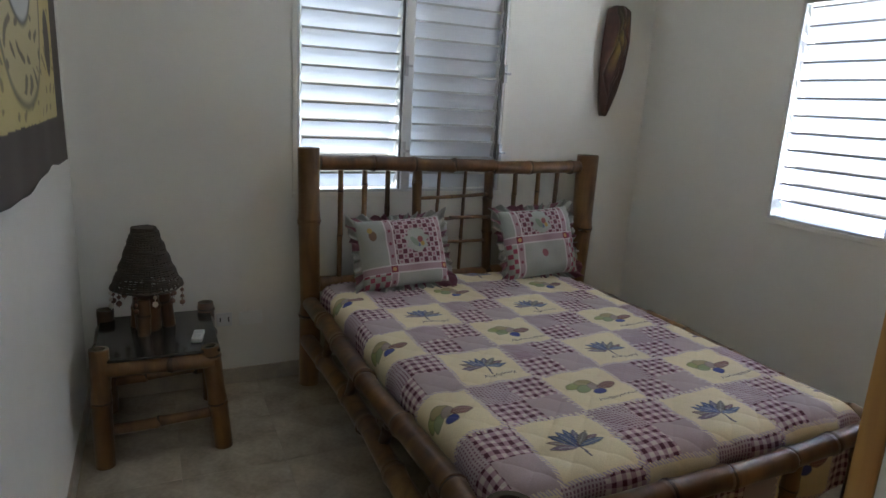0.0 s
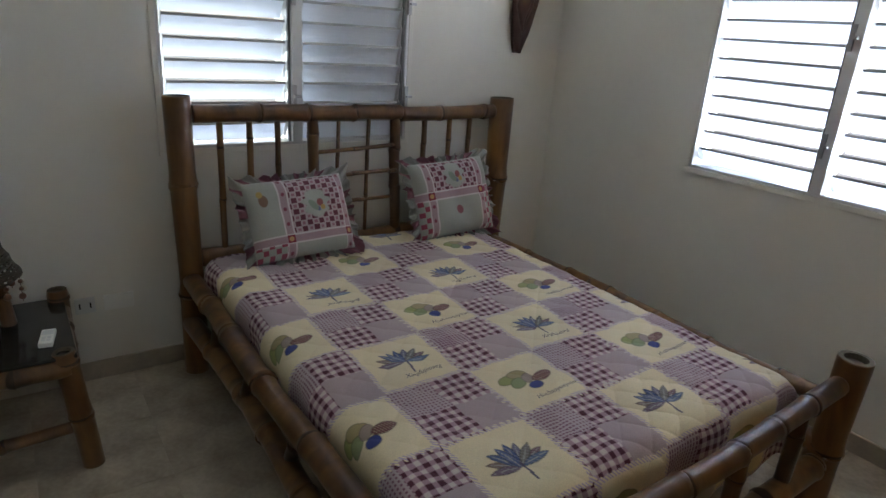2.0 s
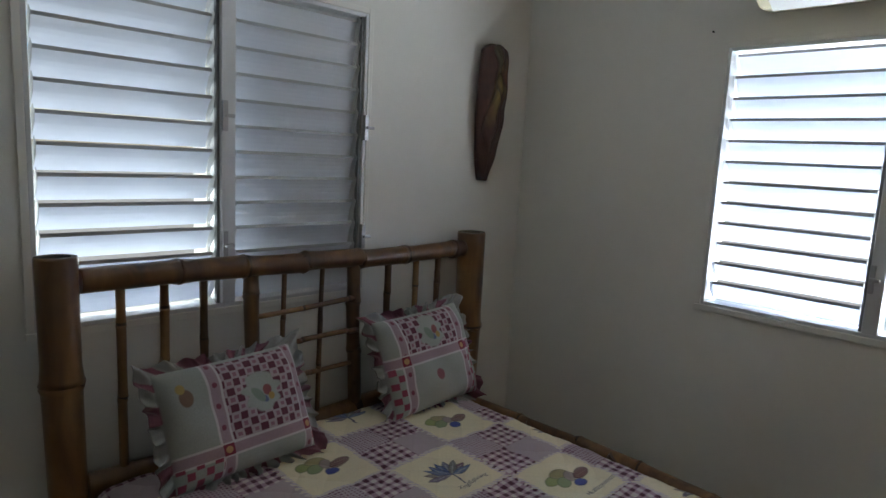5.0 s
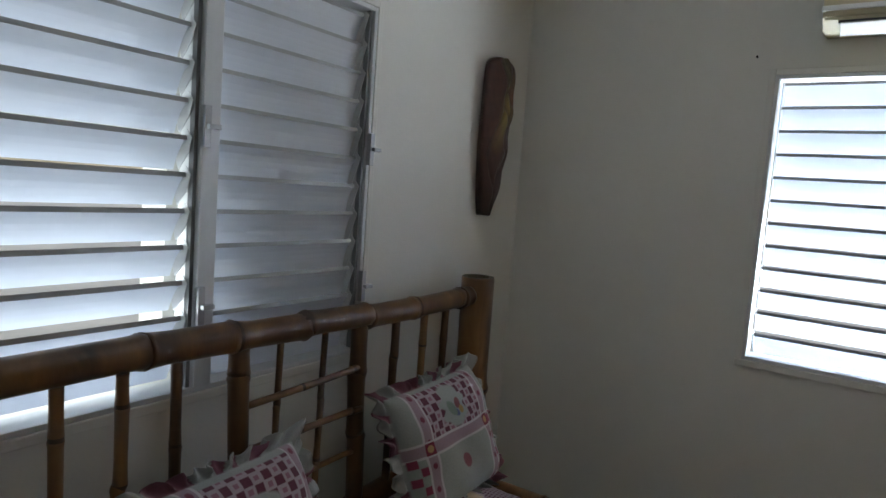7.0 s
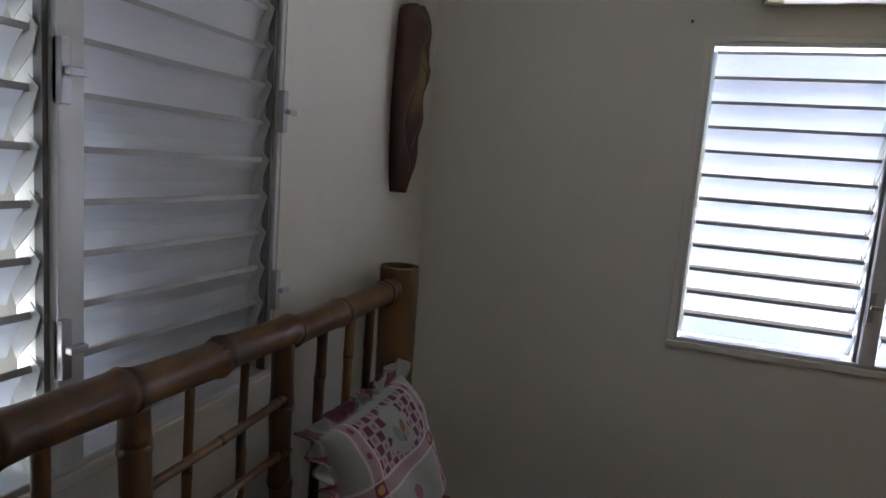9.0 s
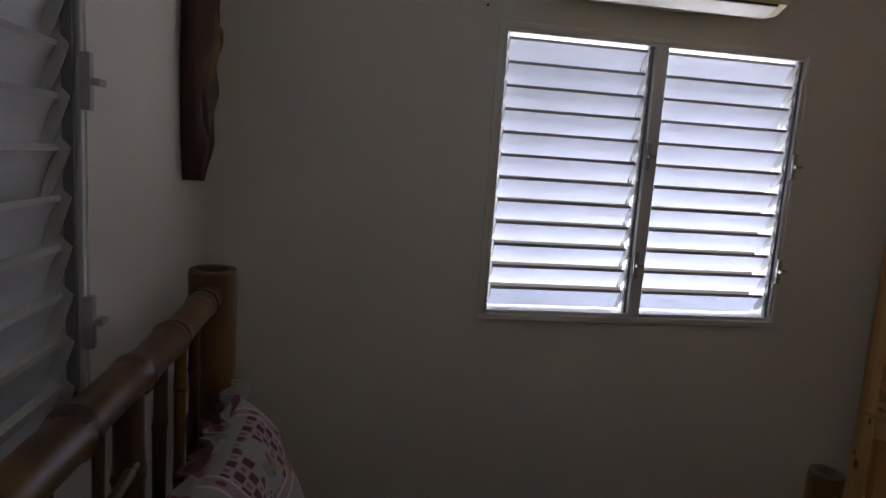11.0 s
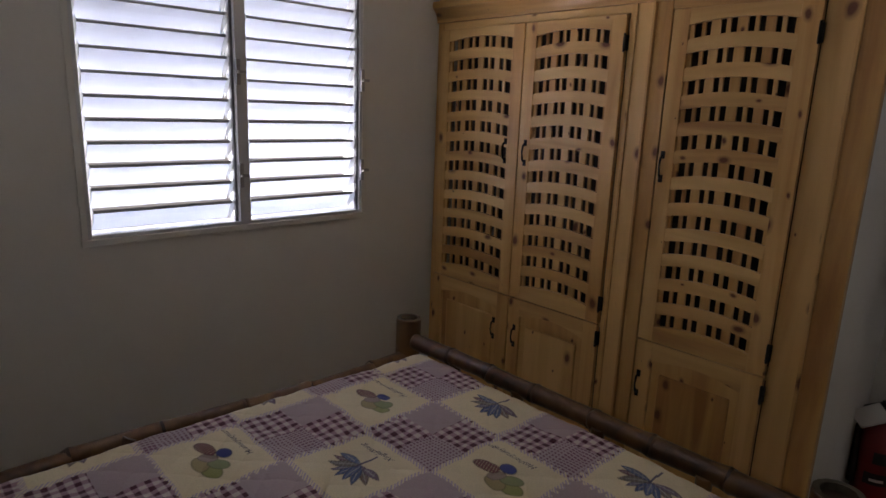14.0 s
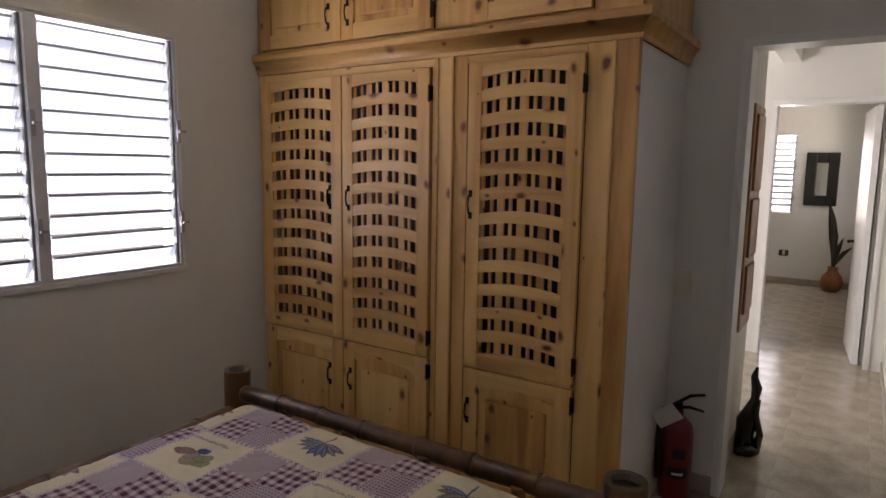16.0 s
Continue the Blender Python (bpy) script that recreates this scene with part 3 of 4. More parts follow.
def quilt_print(x, y):
    """Patchwork print by place on the cloth: cream squares with leaves, and squares of four checked patches between."""
    SX, SY = 0.279, 0.277
    wig = 0.004 * np.sin(x * 260) + 0.004 * np.sin(y * 240)
    gx, gy = (x + 1.237 + wig) / SX + 0.5, (-0.757 - y + wig) / SY + 0.5
    i, j = np.floor(gx), np.floor(gy)
    u, v = (x + 1.237) / SX - i, (0.757 + y) / SY + j          # -0.5..0.5, v towards the headboard
    cream = ((i + j) % 2 == 0)
    fx, fy = np.mod(x / 0.0335, 1), np.mod(y / 0.0335, 1)
    ging = (fx < 0.5).astype(float) + (fy < 0.5).astype(float)
    C = np.zeros(x.shape + (3,)) + np.array((0.450, 0.355, 0.370))
    plaid = np.where((ging == 2)[..., None], np.array((0.085, 0.008, 0.030)), np.where((ging == 1)[..., None], np.array((0.41, 0.26, 0.31)), np.array((0.66, 0.575, 0.54))))
    dots = ((np.mod(x / 0.0125, 1) < 0.55) & (np.mod(y / 0.0125, 1) < 0.55)).astype(float)
    dot = np.array((0.49, 0.40, 0.42)) * (1 - dots[..., None]) + np.array((0.22, 0.09, 0.15)) * dots[..., None]
    left, back = u < 0, v > 0
    C = np.where((left & back)[..., None], dot, C)
    C = np.where((left ^ back)[..., None] == False, C, plaid)
    K = np.zeros_like(C) + np.array((0.80, 0.700, 0.470))
    palm = (j % 2 == 0)
    # palm: seven long leaves on a stalk, blue, slate and plum
    P = K.copy()
    for ang, col in ((20, (0.20, 0.10, 0.13)), (152, (0.24, 0.17, 0.14)), (66, (0.16, 0.15, 0.24)), (88, (0.06, 0.10, 0.26)), (128, (0.09, 0.13, 0.27)), (42, (0.18, 0.17, 0.15)), (4, (0.12, 0.17, 0.30)), (174, (0.20, 0.14, 0.20)), (108, (0.10, 0.14, 0.30))):
        ln = 0.31 if abs(ang - 88) < 40 else 0.34
        P = mixc(P, petal(u, v, 0.0, -0.06, ln, 0.052, radians(ang)), [0.4 * c for c in col])
        P = mixc(P, petal(u, v, 0.0, -0.06, ln * 0.97, 0.041, radians(ang)), col)
        P = mixc(P, petal(u, v, 0.0, -0.06, ln * 0.9, 0.006, radians(ang)), (0.42, 0.42, 0.40))
    veins = (np.abs(np.mod((u + v * 0.6) * 22, 1) - 0.5) < 0.08) * (np.hypot(u, v - 0.03) < 0.26)
    P = mixc(P, veins * 0.5 * (np.abs(P - np.array((0.80, 0.700, 0.470))).sum(-1) > 0.3), (0.45, 0.42, 0.45))
    P = mixc(P, ((np.abs(u - 0.02 - 0.06 * (v + 0.03)) < 0.012) & (v < 0) & (v > -0.27)), (0.12, 0.10, 0.16))
    # ovals: green and straw rounds, a plum leaf and a blue berry
    O = K.copy()
    for cx, cy, a, b, t, col in ((-0.20, 0.10, 0.13, 0.085, 0.2, (0.34, 0.36, 0.13)), (-0.04, 0.14, 0.13, 0.085, -0.2, (0.40, 0.33, 0.16)), (-0.13, 0.0, 0.12, 0.08, 0.5, (0.28, 0.33, 0.16)), (0.03, 0.04, 0.10, 0.07, 0.9, (0.36, 0.28, 0.24)), (0.20, 0.0, 0.15, 0.075, 0.25, (0.20, 0.07, 0.08)), (0.02, -0.12, 0.09, 0.07, 0.2, (0.05, 0.07, 0.30))):
        O = mixc(O, oval(u, v, cx, cy, a * 1.06, b * 1.08, t), [0.45 * c for c in col])
        O = mixc(O, oval(u, v, cx, cy, a * 0.97, b * 0.96, t), col)
    O = mixc(O, (np.abs(np.mod(u * 30 + v * 12, 1) - 0.5) < 0.12) * oval(u, v, 0.2, 0, 0.15, 0.075, 0.25), (0.45, 0.36, 0.25))
    K = np.where(palm[..., None], P, O)
    edge = np.maximum(np.abs(u), np.abs(v)) > 0.455
    K = mixc(K, edge & (np.mod((u + v) * 24, 1) < 0.5), (0.50, 0.42, 0.55))
    return np.where(cream[..., None], K, C)


def fold(s, length, r):
    """How far along and how far down a cloth lies that hangs over both edges of a top of that length."""
    over = np.where(s < 0, -s, np.where(s > length, s - length, 0.0))
    a = np.minimum(over / r, math.pi / 2)
    out = r * np.sin(a)
    down = r * (1 - np.cos(a)) + np.maximum(0, over - r * math.pi / 2)
    return np.clip(s, 0, length) + np.where(s < 0, -out, np.where(s > length, out, 0)), down


def build_quilt():
    r, E, W, L = 0.068, 0.095, MX1 - MX0 - 0.140, MY0 - MY1 - 0.01
    st = 0.0031
    us, vs = np.arange(-0.22, W + 0.20, st), np.arange(-0.02, L + 0.36, st)
    U, V = np.meshgrid(us, vs, indexing="ij")
    ax, dx = fold(U, W, r)
    ay, dy = fold(np.maximum(V, 0), L, r)
    x, y = MX0 + E + ax, MY0 - ay
    drop = np.minimum(np.maximum(dx, dy) + 0.35 * np.minimum(dx, dy), 0.30)
    puff = 0.0045 * (np.abs(np.sin((U + V) * 26)) ** 0.5 + np.abs(np.sin((U - V) * 26)) ** 0.5)
    rum = np.array([[noise.noise((a * 5.0, b * 5.0, 0.3)) for b in vs[::10]] for a in us[::10]])
    rum = np.repeat(np.repeat(rum, 10, 0), 10, 1)
    rum = rum[: len(us), : len(vs)]
    ker = np.ones(13) / 13
    rum = np.apply_along_axis(lambda q: np.convolve(q, ker, "same"), 0, rum)
    rum = np.apply_along_axis(lambda q: np.convolve(q, ker, "same"), 1, rum)
    z = MZ + puff + 0.010 * rum - drop
    hang = np.clip(drop / 0.1, 0, 1)
    x = x + np.where(U < 0, -1, np.where(U > W, 1, 0)) * hang * 0.010 * np.sin(V * 21 + 2 * np.sin(V * 7))
    y = y - np.where(V > L, 1, 0) * hang * 0.008 * np.sin(U * 23)
    C = quilt_print(MX0 + E + U, MY0 - V)
    # soft shading of the rumples put into the print: hollows darker, rises lighter
    C *= (0.94 + 0.10 * rum)[..., None]
    ob = tagged(painted("quilt", np.stack([x, y, z], -1), C, CLOTH), "quilted patchwork bedspread with leaf and gingham print", "bedspread")
    # the words printed under each motif
    for j in range(0, 6):
        for i in range(-4, 4):
            cx, cy = -1.237 + 0.279 * i, -0.757 - 0.277 * j
            if (i + j) % 2 or not (MX0 + 0.12 < cx < MX1 - 0.10 and MY1 + 0.12 < cy):
                continue
            cu = bpy.data.curves.new("printed_word", "FONT")
            cu.body, cu.size, cu.shear, cu.resolution_u = ("Xingfujixiang", "Huahaoyueyuan")[j % 2], 0.026, 0.35, 2
            tmp = bpy.data.objects.new("printed_word", cu)
            scene.collection.objects.link(tmp)
            me = bpy.data.meshes.new_from_object(tmp.evaluated_get(bpy.context.evaluated_depsgraph_get()))
            bpy.data.objects.remove(tmp)
            bpy.data.curves.remove(cu)
            co = np.zeros(len(me.vertices) * 3, np.float32)
            me.vertices.foreach_get("co", co)
            co = co.reshape(-1, 3)
            px, py = cx - 0.045 + co[:, 0], cy - 0.098 + co[:, 1] + 0.06 * co[:, 0]
            a = np.clip(((px - MX0 - E - us[0]) / st).round().astype(int), 0, len(us) - 1)
            b = np.clip(((MY0 - py - vs[0]) / st).round().astype(int), 0, len(vs) - 1)
            co[:, 0], co[:, 1], co[:, 2] = px + x[a, b] - (MX0 + E + us[a]), py + y[a, b] - (MY0 - vs[b]), z[a, b] + 0.0012
            me.vertices.foreach_set("co", co.ravel())
            me.materials.clear()
            me.materials.append(INK)
            put("printed_word", me, ob)
    return ob


build_quilt()


def pillow_print(u, v, flip):
    """Patchwork pillowcase, u and v from -1 to 1."""
    C = np.zeros(u.shape + (3,)) + np.array((0.345, 0.355, 0.325))
    bu, bv = (-0.28, 0.78), (-0.45, 0.92)
    if flip:
        bu, bv = (-0.62, 0.55), (0.18, 0.95)
    iu, iv = np.floor(u * 9), np.floor(v * 7)
    ru, rv = np.abs(u * 9 - iu - 0.5), np.abs(v * 7 - iv - 0.5)
    chk = (((iu + iv) % 2 == 0) & (np.maximum(ru, rv) < 0.43)).astype(float)
    inb = (u > bu[0]) & (u < bu[1]) & (v > bv[0]) & (v < bv[1])
    ck = np.where(chk[..., None] > 0, np.array((0.125, 0.026, 0.050)), np.array((0.43, 0.345, 0.365)))
    small = np.maximum(ru, rv) < 0.24
    ck = np.where((((iu + iv) % 2 == 1) & small)[..., None], np.array((0.30, 0.14, 0.19)), ck)
    C = np.where(inb[..., None], ck, C)
    cu, cv = (bu[0] + bu[1]) / 2, (bv[0] + bv[1]) / 2
    heart = oval(u, v, cu, cv, 0.27 + 0.05 * np.sin(7 * np.arctan2(v - cv, u - cu)), 0.37, 0, 0.1)
    C = mixc(C, heart, (0.36, 0.375, 0.345))
    C = mixc(C, oval(u, v, cu + 0.08, cv, 0.07, 0.10), (0.26, 0.09, 0.09))
    C = mixc(C, oval(u, v, cu + 0.13, cv - 0.12, 0.05, 0.07), (0.42, 0.27, 0.09))
    C = mixc(C, oval(u, v, cu + 0.02, cv - 0.14, 0.05, 0.08, 0.6), (0.13, 0.15, 0.26))
    C = mixc(C, oval(u, v, cu - 0.06, cv - 0.05, 0.07, 0.16, 0.5), (0.22, 0.28, 0.22))
    band = 0.15
    for a in (bu[0] - band, bu[1]):
        C = mixc(C, (u > a) & (u < a + band), (0.37, 0.26, 0.29))
        C = mixc(C, ((np.abs(u - a) < 0.015) | (np.abs(u - a - band) < 0.015)), (0.60, 0.55, 0.55))
        C = mixc(C, oval(u, np.mod(v, 0.36) - 0.18, a + band / 2, 0, 0.035, 0.05), (0.22, 0.05, 0.08))
    lo = bv[0] - band * 1.3
    C = mixc(C, (v > lo) & (v < bv[0]), (0.36, 0.25, 0.28))
    C = mixc(C, ((np.abs(v - lo) < 0.02) | (np.abs(v - bv[0]) < 0.02)), (0.60, 0.55, 0.55))
    for a in (bu[0] - band, bu[1]):
        C = mixc(C, (u > a) & (u < a + band) & (v > lo) & (v < bv[0]), (0.22, 0.03, 0.05))
        C = mixc(C, oval(u, v, a + band / 2, (lo + bv[0]) / 2, 0.05, 0.06), (0.50, 0.30, 0.14))
    corner = (v < lo) & ((u < bu[0] - band) | (u > bu[1] + band))
    C = np.where((corner & (chk > 0))[..., None], np.array((0.28, 0.05, 0.09)), C)
    side = (u > bu[1] + band) if flip else (u < -2)
    C = np.where((side & (v < bv[0]) & (chk > 0))[..., None], np.array((0.30, 0.05, 0.10)), C)
    C = mixc(C, oval(u, v, -0.72, 0.45, 0.09, 0.16), (0.20, 0.12, 0.08)) if not flip else mixc(C, oval(u, v, -0.05, -0.35, 0.09, 0.12), (0.27, 0.10, 0.12))
    C = mixc(C, oval(u, v, -0.76, 0.62, 0.06, 0.09), (0.42, 0.30, 0.10)) if not flip else C
    return C


def build_pillow(m, w, h, flip, label, seed):
    r = random.Random(seed)
    n, k = 230, 190
    U, V = np.meshgrid(np.linspace(-1, 1, n), np.linspace(-1, 1, k), indexing="ij")
    body = 0.84
    inner = np.maximum(np.abs(U), np.abs(V)) / body
    pin = 1 - 0.06 * (1 - (np.abs(V)) ** 2) * np.abs(U) ** 3
    pin2 = 1 - 0.07 * (1 - (np.abs(U)) ** 2) * np.abs(V) ** 3
    X, Z = U * w / 2 * pin, V * h / 2 * pin2
    t = np.clip(1 - (U / body) ** 4, 0, 1) ** 0.5 * np.clip(1 - (V / body) ** 4, 0, 1) ** 0.5
    wr = 0.004 * np.sin(U * 9 + V * 5 + r.uniform(0, 6)) + 0.003 * np.sin(V * 13 - U * 6)
    front = 0.088 * t + wr * t
    fr = np.clip((inner - 1) / 0.12, 0, 1)
    around = np.arctan2(V * h, U * w)
    ruffle = fr * (0.018 * np.sin(around * 34 + 2 * np.sin(around * 7)) + 0.006 * np.sin(around * 61))
    P = np.stack([X, -(front + 0.004) - ruffle, Z + 0.006 * fr * np.sin(around * 31)], -1)
    B = np.stack([X, 0.055 * t + 0.004 - ruffle, Z + 0.006 * fr * np.sin(around * 31)], -1)
    C = pillow_print(np.clip(U / body, -1.2, 1.2), np.clip(V / body, -1.2, 1.2), flip)
    cr = np.array((0.33, 0.33, 0.31)) + 0 * C
    tone = (np.sin(around * 17 + 3 * np.sin(around * 5)) > 0.35)
    cr = np.where(tone[..., None], np.array((0.20, 0.075, 0.105)), cr)
    C = np.where((inner > 1.0)[..., None], cr, C)
    ob = painted("pillow", P, C, PILLOW, back=B)
    ob.matrix_basis = m
    return tagged(ob, label, "pillow", "pillows on the bed")


build_pillow(pose(-1.722, -0.295, 0.726, -27, -3, -2), 0.54, 0.42, False, "ruffled patchwork pillow leaning on the headboard, burgundy checks", 1)
build_pillow(pose(-0.905, -0.285, 0.738, -22, -4, -3), 0.52, 0.46, True, "ruffled patchwork pillow tilted against the headboard post", 2)


# ---- wardrobe ----
FY = -2.675            # face of the carcase
ward = thing("wardrobe", (-1.0, -2.9, 0), "pale knotty pine built-in wardrobe with woven lattice doors", "wardrobe")


def plank(name, x0, x1, z0, z1, y0=FY - 0.03, y1=FY, mat=PINE_V, parent=ward, bevel=0.003, label=""):
    return part(name, box(bmesh.new(), x0, x1, y0, y1, z0, z1, bevel), mat, parent, label)


for x0, x1 in ((-0.045, -0.003), (-1.205, -1.105), (-1.275, -1.212), (-1.885, -1.784), (-1.970, -1.888)):
    plank("stile", x0, x1, 0.0, 1.923, FY - 0.03, FY + (0.006 if x0 in (-1.205, -1.970) else 0.0))
for bx in (-1.213, -1.138, -1.892):
    plank("reeded_bead", bx, bx + 0.012, 0.0, 1.923, FY - 0.02, FY + 0.013, bevel=0.005)
plank("top_rail", -1.105, -0.045, 1.890, 1.923, mat=PINE_H)
plank("top_rail", -1.784, -1.275, 1.890, 1.923, mat=PINE_H)
plank("plinth", -1.105, -0.045, 0.0, 0.07, mat=PINE_H)
plank("plinth", -1.784, -1.275, 0.0, 0.07, mat=PINE_H)
# dark panel and added dark sheet: keep the lattice holes in painted shade
plank("back_panel", -1.92, -0.005, 0.02, 2.6, Y0 + 0.004, Y0 + 0.02, DEEP_SHADE)
plank("dark_curtain", -1.92, -0.02, 0.03, 1.90, FY - 0.13, FY - 0.12, DEEP_SHADE, label="dark sheet behind the lattice, standing in for the shade inside")
plank("shelf", -1.93, -0.01, 1.915, 1.935, Y0 + 0.02, FY - 0.03, PINE_H)
plank("shelf", -1.93, -0.01, 0.60, 0.62, Y0 + 0.02, FY - 0.03, PINE_H)
plank("partition", -1.25, -1.23, 0.02, 1.90, Y0 + 0.02, FY - 0.03)
# crown moulding: one smooth cove under a flat fillet, returned along the end
COVE = [(0.0, 1.923), (0.010, 1.925), (0.012, 1.940), (0.016, 1.956), (0.024, 1.972), (0.034, 1.984), (0.044, 1.990), (0.046, 2.012), (0.043, 2.022), (0.0, 2.022)]


def moulding(corners, mat):
    """The cove swept level along mitred corners, each with its outward direction."""
    bm = bmesh.new()
    rows = [[bm.verts.new((x + o * nx, y + o * ny, z)) for o, z in COVE] for (x, y), (nx, ny) in corners]
    n = len(COVE)
    for p, q in zip(rows, rows[1:]):
        for i in range(n):
            f = bm.faces.new((p[i], q[i], q[(i + 1) % n], p[(i + 1) % n]))
            f.smooth = 1 < i < 6
    bm.faces.new(rows[0]), bm.faces.new(list(reversed(rows[-1])))
    return part("moulding", bm, mat, ward)


moulding([((-0.002, FY), (0, 1)), ((-1.972, FY), (-1, 1))], PINE_H)
moulding([((-1.972, FY - 0.0015), (-1, 1)), ((-1.972, Y0 + 0.002), (-1, 0))], PINE_V)
plank("cornice_board", -1.972, -0.002, 1.9235, 2.0215, FY - 0.03, FY - 0.001, PINE_H)
plank("bottom_rail", -1.80, -0.045, 2.0225, 2.045, mat=PINE_H)
plank("side_panel", -1.978, -1.962, 2.022, CEIL_Z - 0.002, Y0 + 0.002, FY - 0.03)
tagged(part("wardrobe_wall", cube(-1.966, -1.952, Y0 + 0.0005, FY - 0.031, 0, 1.922), SIDE), "white plastered side of the wardrobe niche", "wall", kind="structure")


def handle(x, z, y, parent, tall=0.09):
    bm = bmesh.new()
    tube(bm, [(x, y - 0.001, z + tall / 2), (x, y + 0.018, z + tall / 2 - 0.012), (x, y + 0.023, z), (x, y + 0.016, z - tall / 2 + 0.012), (x, y - 0.001, z - tall / 2)], [0.0035, 0.0045, 0.0032, 0.0045, 0.0035], 8)
    for s in (1, -1):
        box(bm, x - 0.008, x + 0.008, y - 0.001, y + 0.004, z + s * tall / 2 - 0.014, z + s * tall / 2 + 0.014, 0.002)
    part("handle", bm, IRON, parent, "black wrought-iron handle")


def hinge(x, z, parent):
    bm = box(bmesh.new(), x - 0.007, x + 0.007, FY + 0.006, FY + 0.026, z - 0.03, z + 0.03, 0.002)
    tube(bm, [(x, FY + 0.028, z - 0.035), (x, FY + 0.028, z + 0.035)], [0.005, 0.005], 8)
    part("hinge", bm, IRON, parent, "black iron hinge")


def arch_strip(x0, x1, z0, z1, rise, y0, y1, n=10, flat_low=False, flat_top=False):
    """A level strip whose edges rise in a shallow arch."""
    bm = bmesh.new()
    ring = []
    for i in range(n + 1):
        s = i / n
        x = x0 + (x1 - x0) * s
        a = rise * math.sin(math.pi * s) ** 0.9 if 0 < s < 1 else 0.0
        lo, hi = z0 + (0 if flat_low else a), z1 + (0 if flat_top else a)
        ring.append([bm.verts.new((x, y, z)) for y, z in ((y0, lo), (y1, lo), (y1, hi), (y0, hi))])
    for a, b in zip(ring, ring[1:]):
        for k in range(4):
            bm.faces.new((a[k], a[(k + 1) % 4], b[(k + 1) % 4], b[k]))
    bm.faces.new(ring[0]), bm.faces.new(ring[-1])
    return bm


def lattice_door(x0, x1, z0, z1, knob, hinges, uprights):
    """A frame with arched level slats in front of pairs of narrow uprights."""
    d = part("lattice_door", box(bmesh.new(), x1 - 0.063, x1, FY, FY + 0.022, z0, z1, 0.003), PINE_V, ward)
    part("door_stile", box(bmesh.new(), x0, x0 + 0.063, FY, FY + 0.022, z0, z1, 0.003), PINE_V, d)
    a, b = x0 + 0.063, x1 - 0.063
    top, low, n, rise = z1 - 0.055, z0 + 0.062, 12, 0.018
    pitch = (top - low) / (n - 0.46)
    part("door_rail", arch_strip(a, b, top - 0.002, z1, rise, FY, FY + 0.021, flat_top=True), PINE_H, d)
    part("door_rail", arch_strip(a, b, z0, low, rise, FY, FY + 0.021, flat_low=True), PINE_H, d)
    base = arch_strip(a - 0.002, b + 0.002, 0, pitch * 0.49, rise, FY + 0.008, FY + 0.020)
    me = bpy.data.meshes.new("lattice_slat")
    bmesh.ops.recalc_face_normals(base, faces=base.faces)
    base.to_mesh(me)
    base.free()
    me.materials.append(PINE_H)
    for k in range(1, n):
        put("lattice_slat", me, d, at=Matrix.Translation((0, 0, low + pitch * (k - 0.48))))
    for u, wd in uprights:
        x = a + (b - a) * u
        part("lattice_upright", box(bmesh.new(), x - wd / 2, x + wd / 2, FY + 0.001, FY + 0.009, z0 + 0.03, z1 - 0.03), PINE_V, d)
    handle(knob, z0 + 0.55 * (z1 - z0), FY + 0.022, d)
    for z in hinges:
        hinge(x0 - 0.002 if knob > (x0 + x1) / 2 else x1 + 0.002, z, d)
    return d


def panel_door(x0, x1, z0, z1, knob, hz, hinges, arched=True):
    d = part("panel_door", box(bmesh.new(), x1 - 0.07, x1, FY, FY + 0.022, z0, z1, 0.003), PINE_V, ward)
    part("door_stile", box(bmesh.new(), x0, x0 + 0.07, FY, FY + 0.022, z0, z1, 0.003), PINE_V, d)
    a, b = x0 + 0.07, x1 - 0.07
    part("door_rail", arch_strip(a, b, z1 - 0.085, z1, 0.03 if arched else 0.0, FY, FY + 0.021, flat_top=True), PINE_H, d)
    part("door_rail", box(bmesh.new(), a, b, FY, FY + 0.021, z0, z0 + 0.07, 0.002), PINE_H, d)
    part("panel", box(bmesh.new(), a - 0.004, b + 0.004, FY - 0.004, FY + 0.008, z0 + 0.06, z1 - 0.05), PINE_V, d)
    part("raised_panel", box(bmesh.new(), a + 0.035, b - 0.035, FY, FY + 0.016, z0 + 0.10, z1 - 0.125, 0.008), PINE_V, d)
    handle(knob, hz, FY + 0.022, d, 0.085)
    for z in hinges:
        hinge(x0 - 0.002 if knob > (x0 + x1) / 2 else x1 + 0.002, z, d)
    return d


PAIRS = [(0.02, 0.016), (0.135, 0.014), (0.25, 0.032), (0.37, 0.014), (0.50, 0.036), (0.63, 0.014), (0.75, 0.032), (0.865, 0.014), (0.98, 0.016)]
lattice_door(-0.594, -0.048, 0.632, 1.886, -0.520, (), PAIRS)
lattice_door(-1.100, -0.600, 0.632, 1.886, -0.640, (1.78, 0.72), PAIRS)
lattice_door(-1.782, -1.292, 0.632, 1.886, -1.312, (1.78, 0.72), PAIRS)
panel_door(-0.594, -0.048, 0.075, 0.626, -0.510, 0.44, ())
panel_door(-1.100, -0.600, 0.075, 0.626, -0.645, 0.44, (0.565, 0.18))
panel_door(-1.782, -1.292, 0.075, 0.626, -1.315, 0.44, (0.565, 0.18))
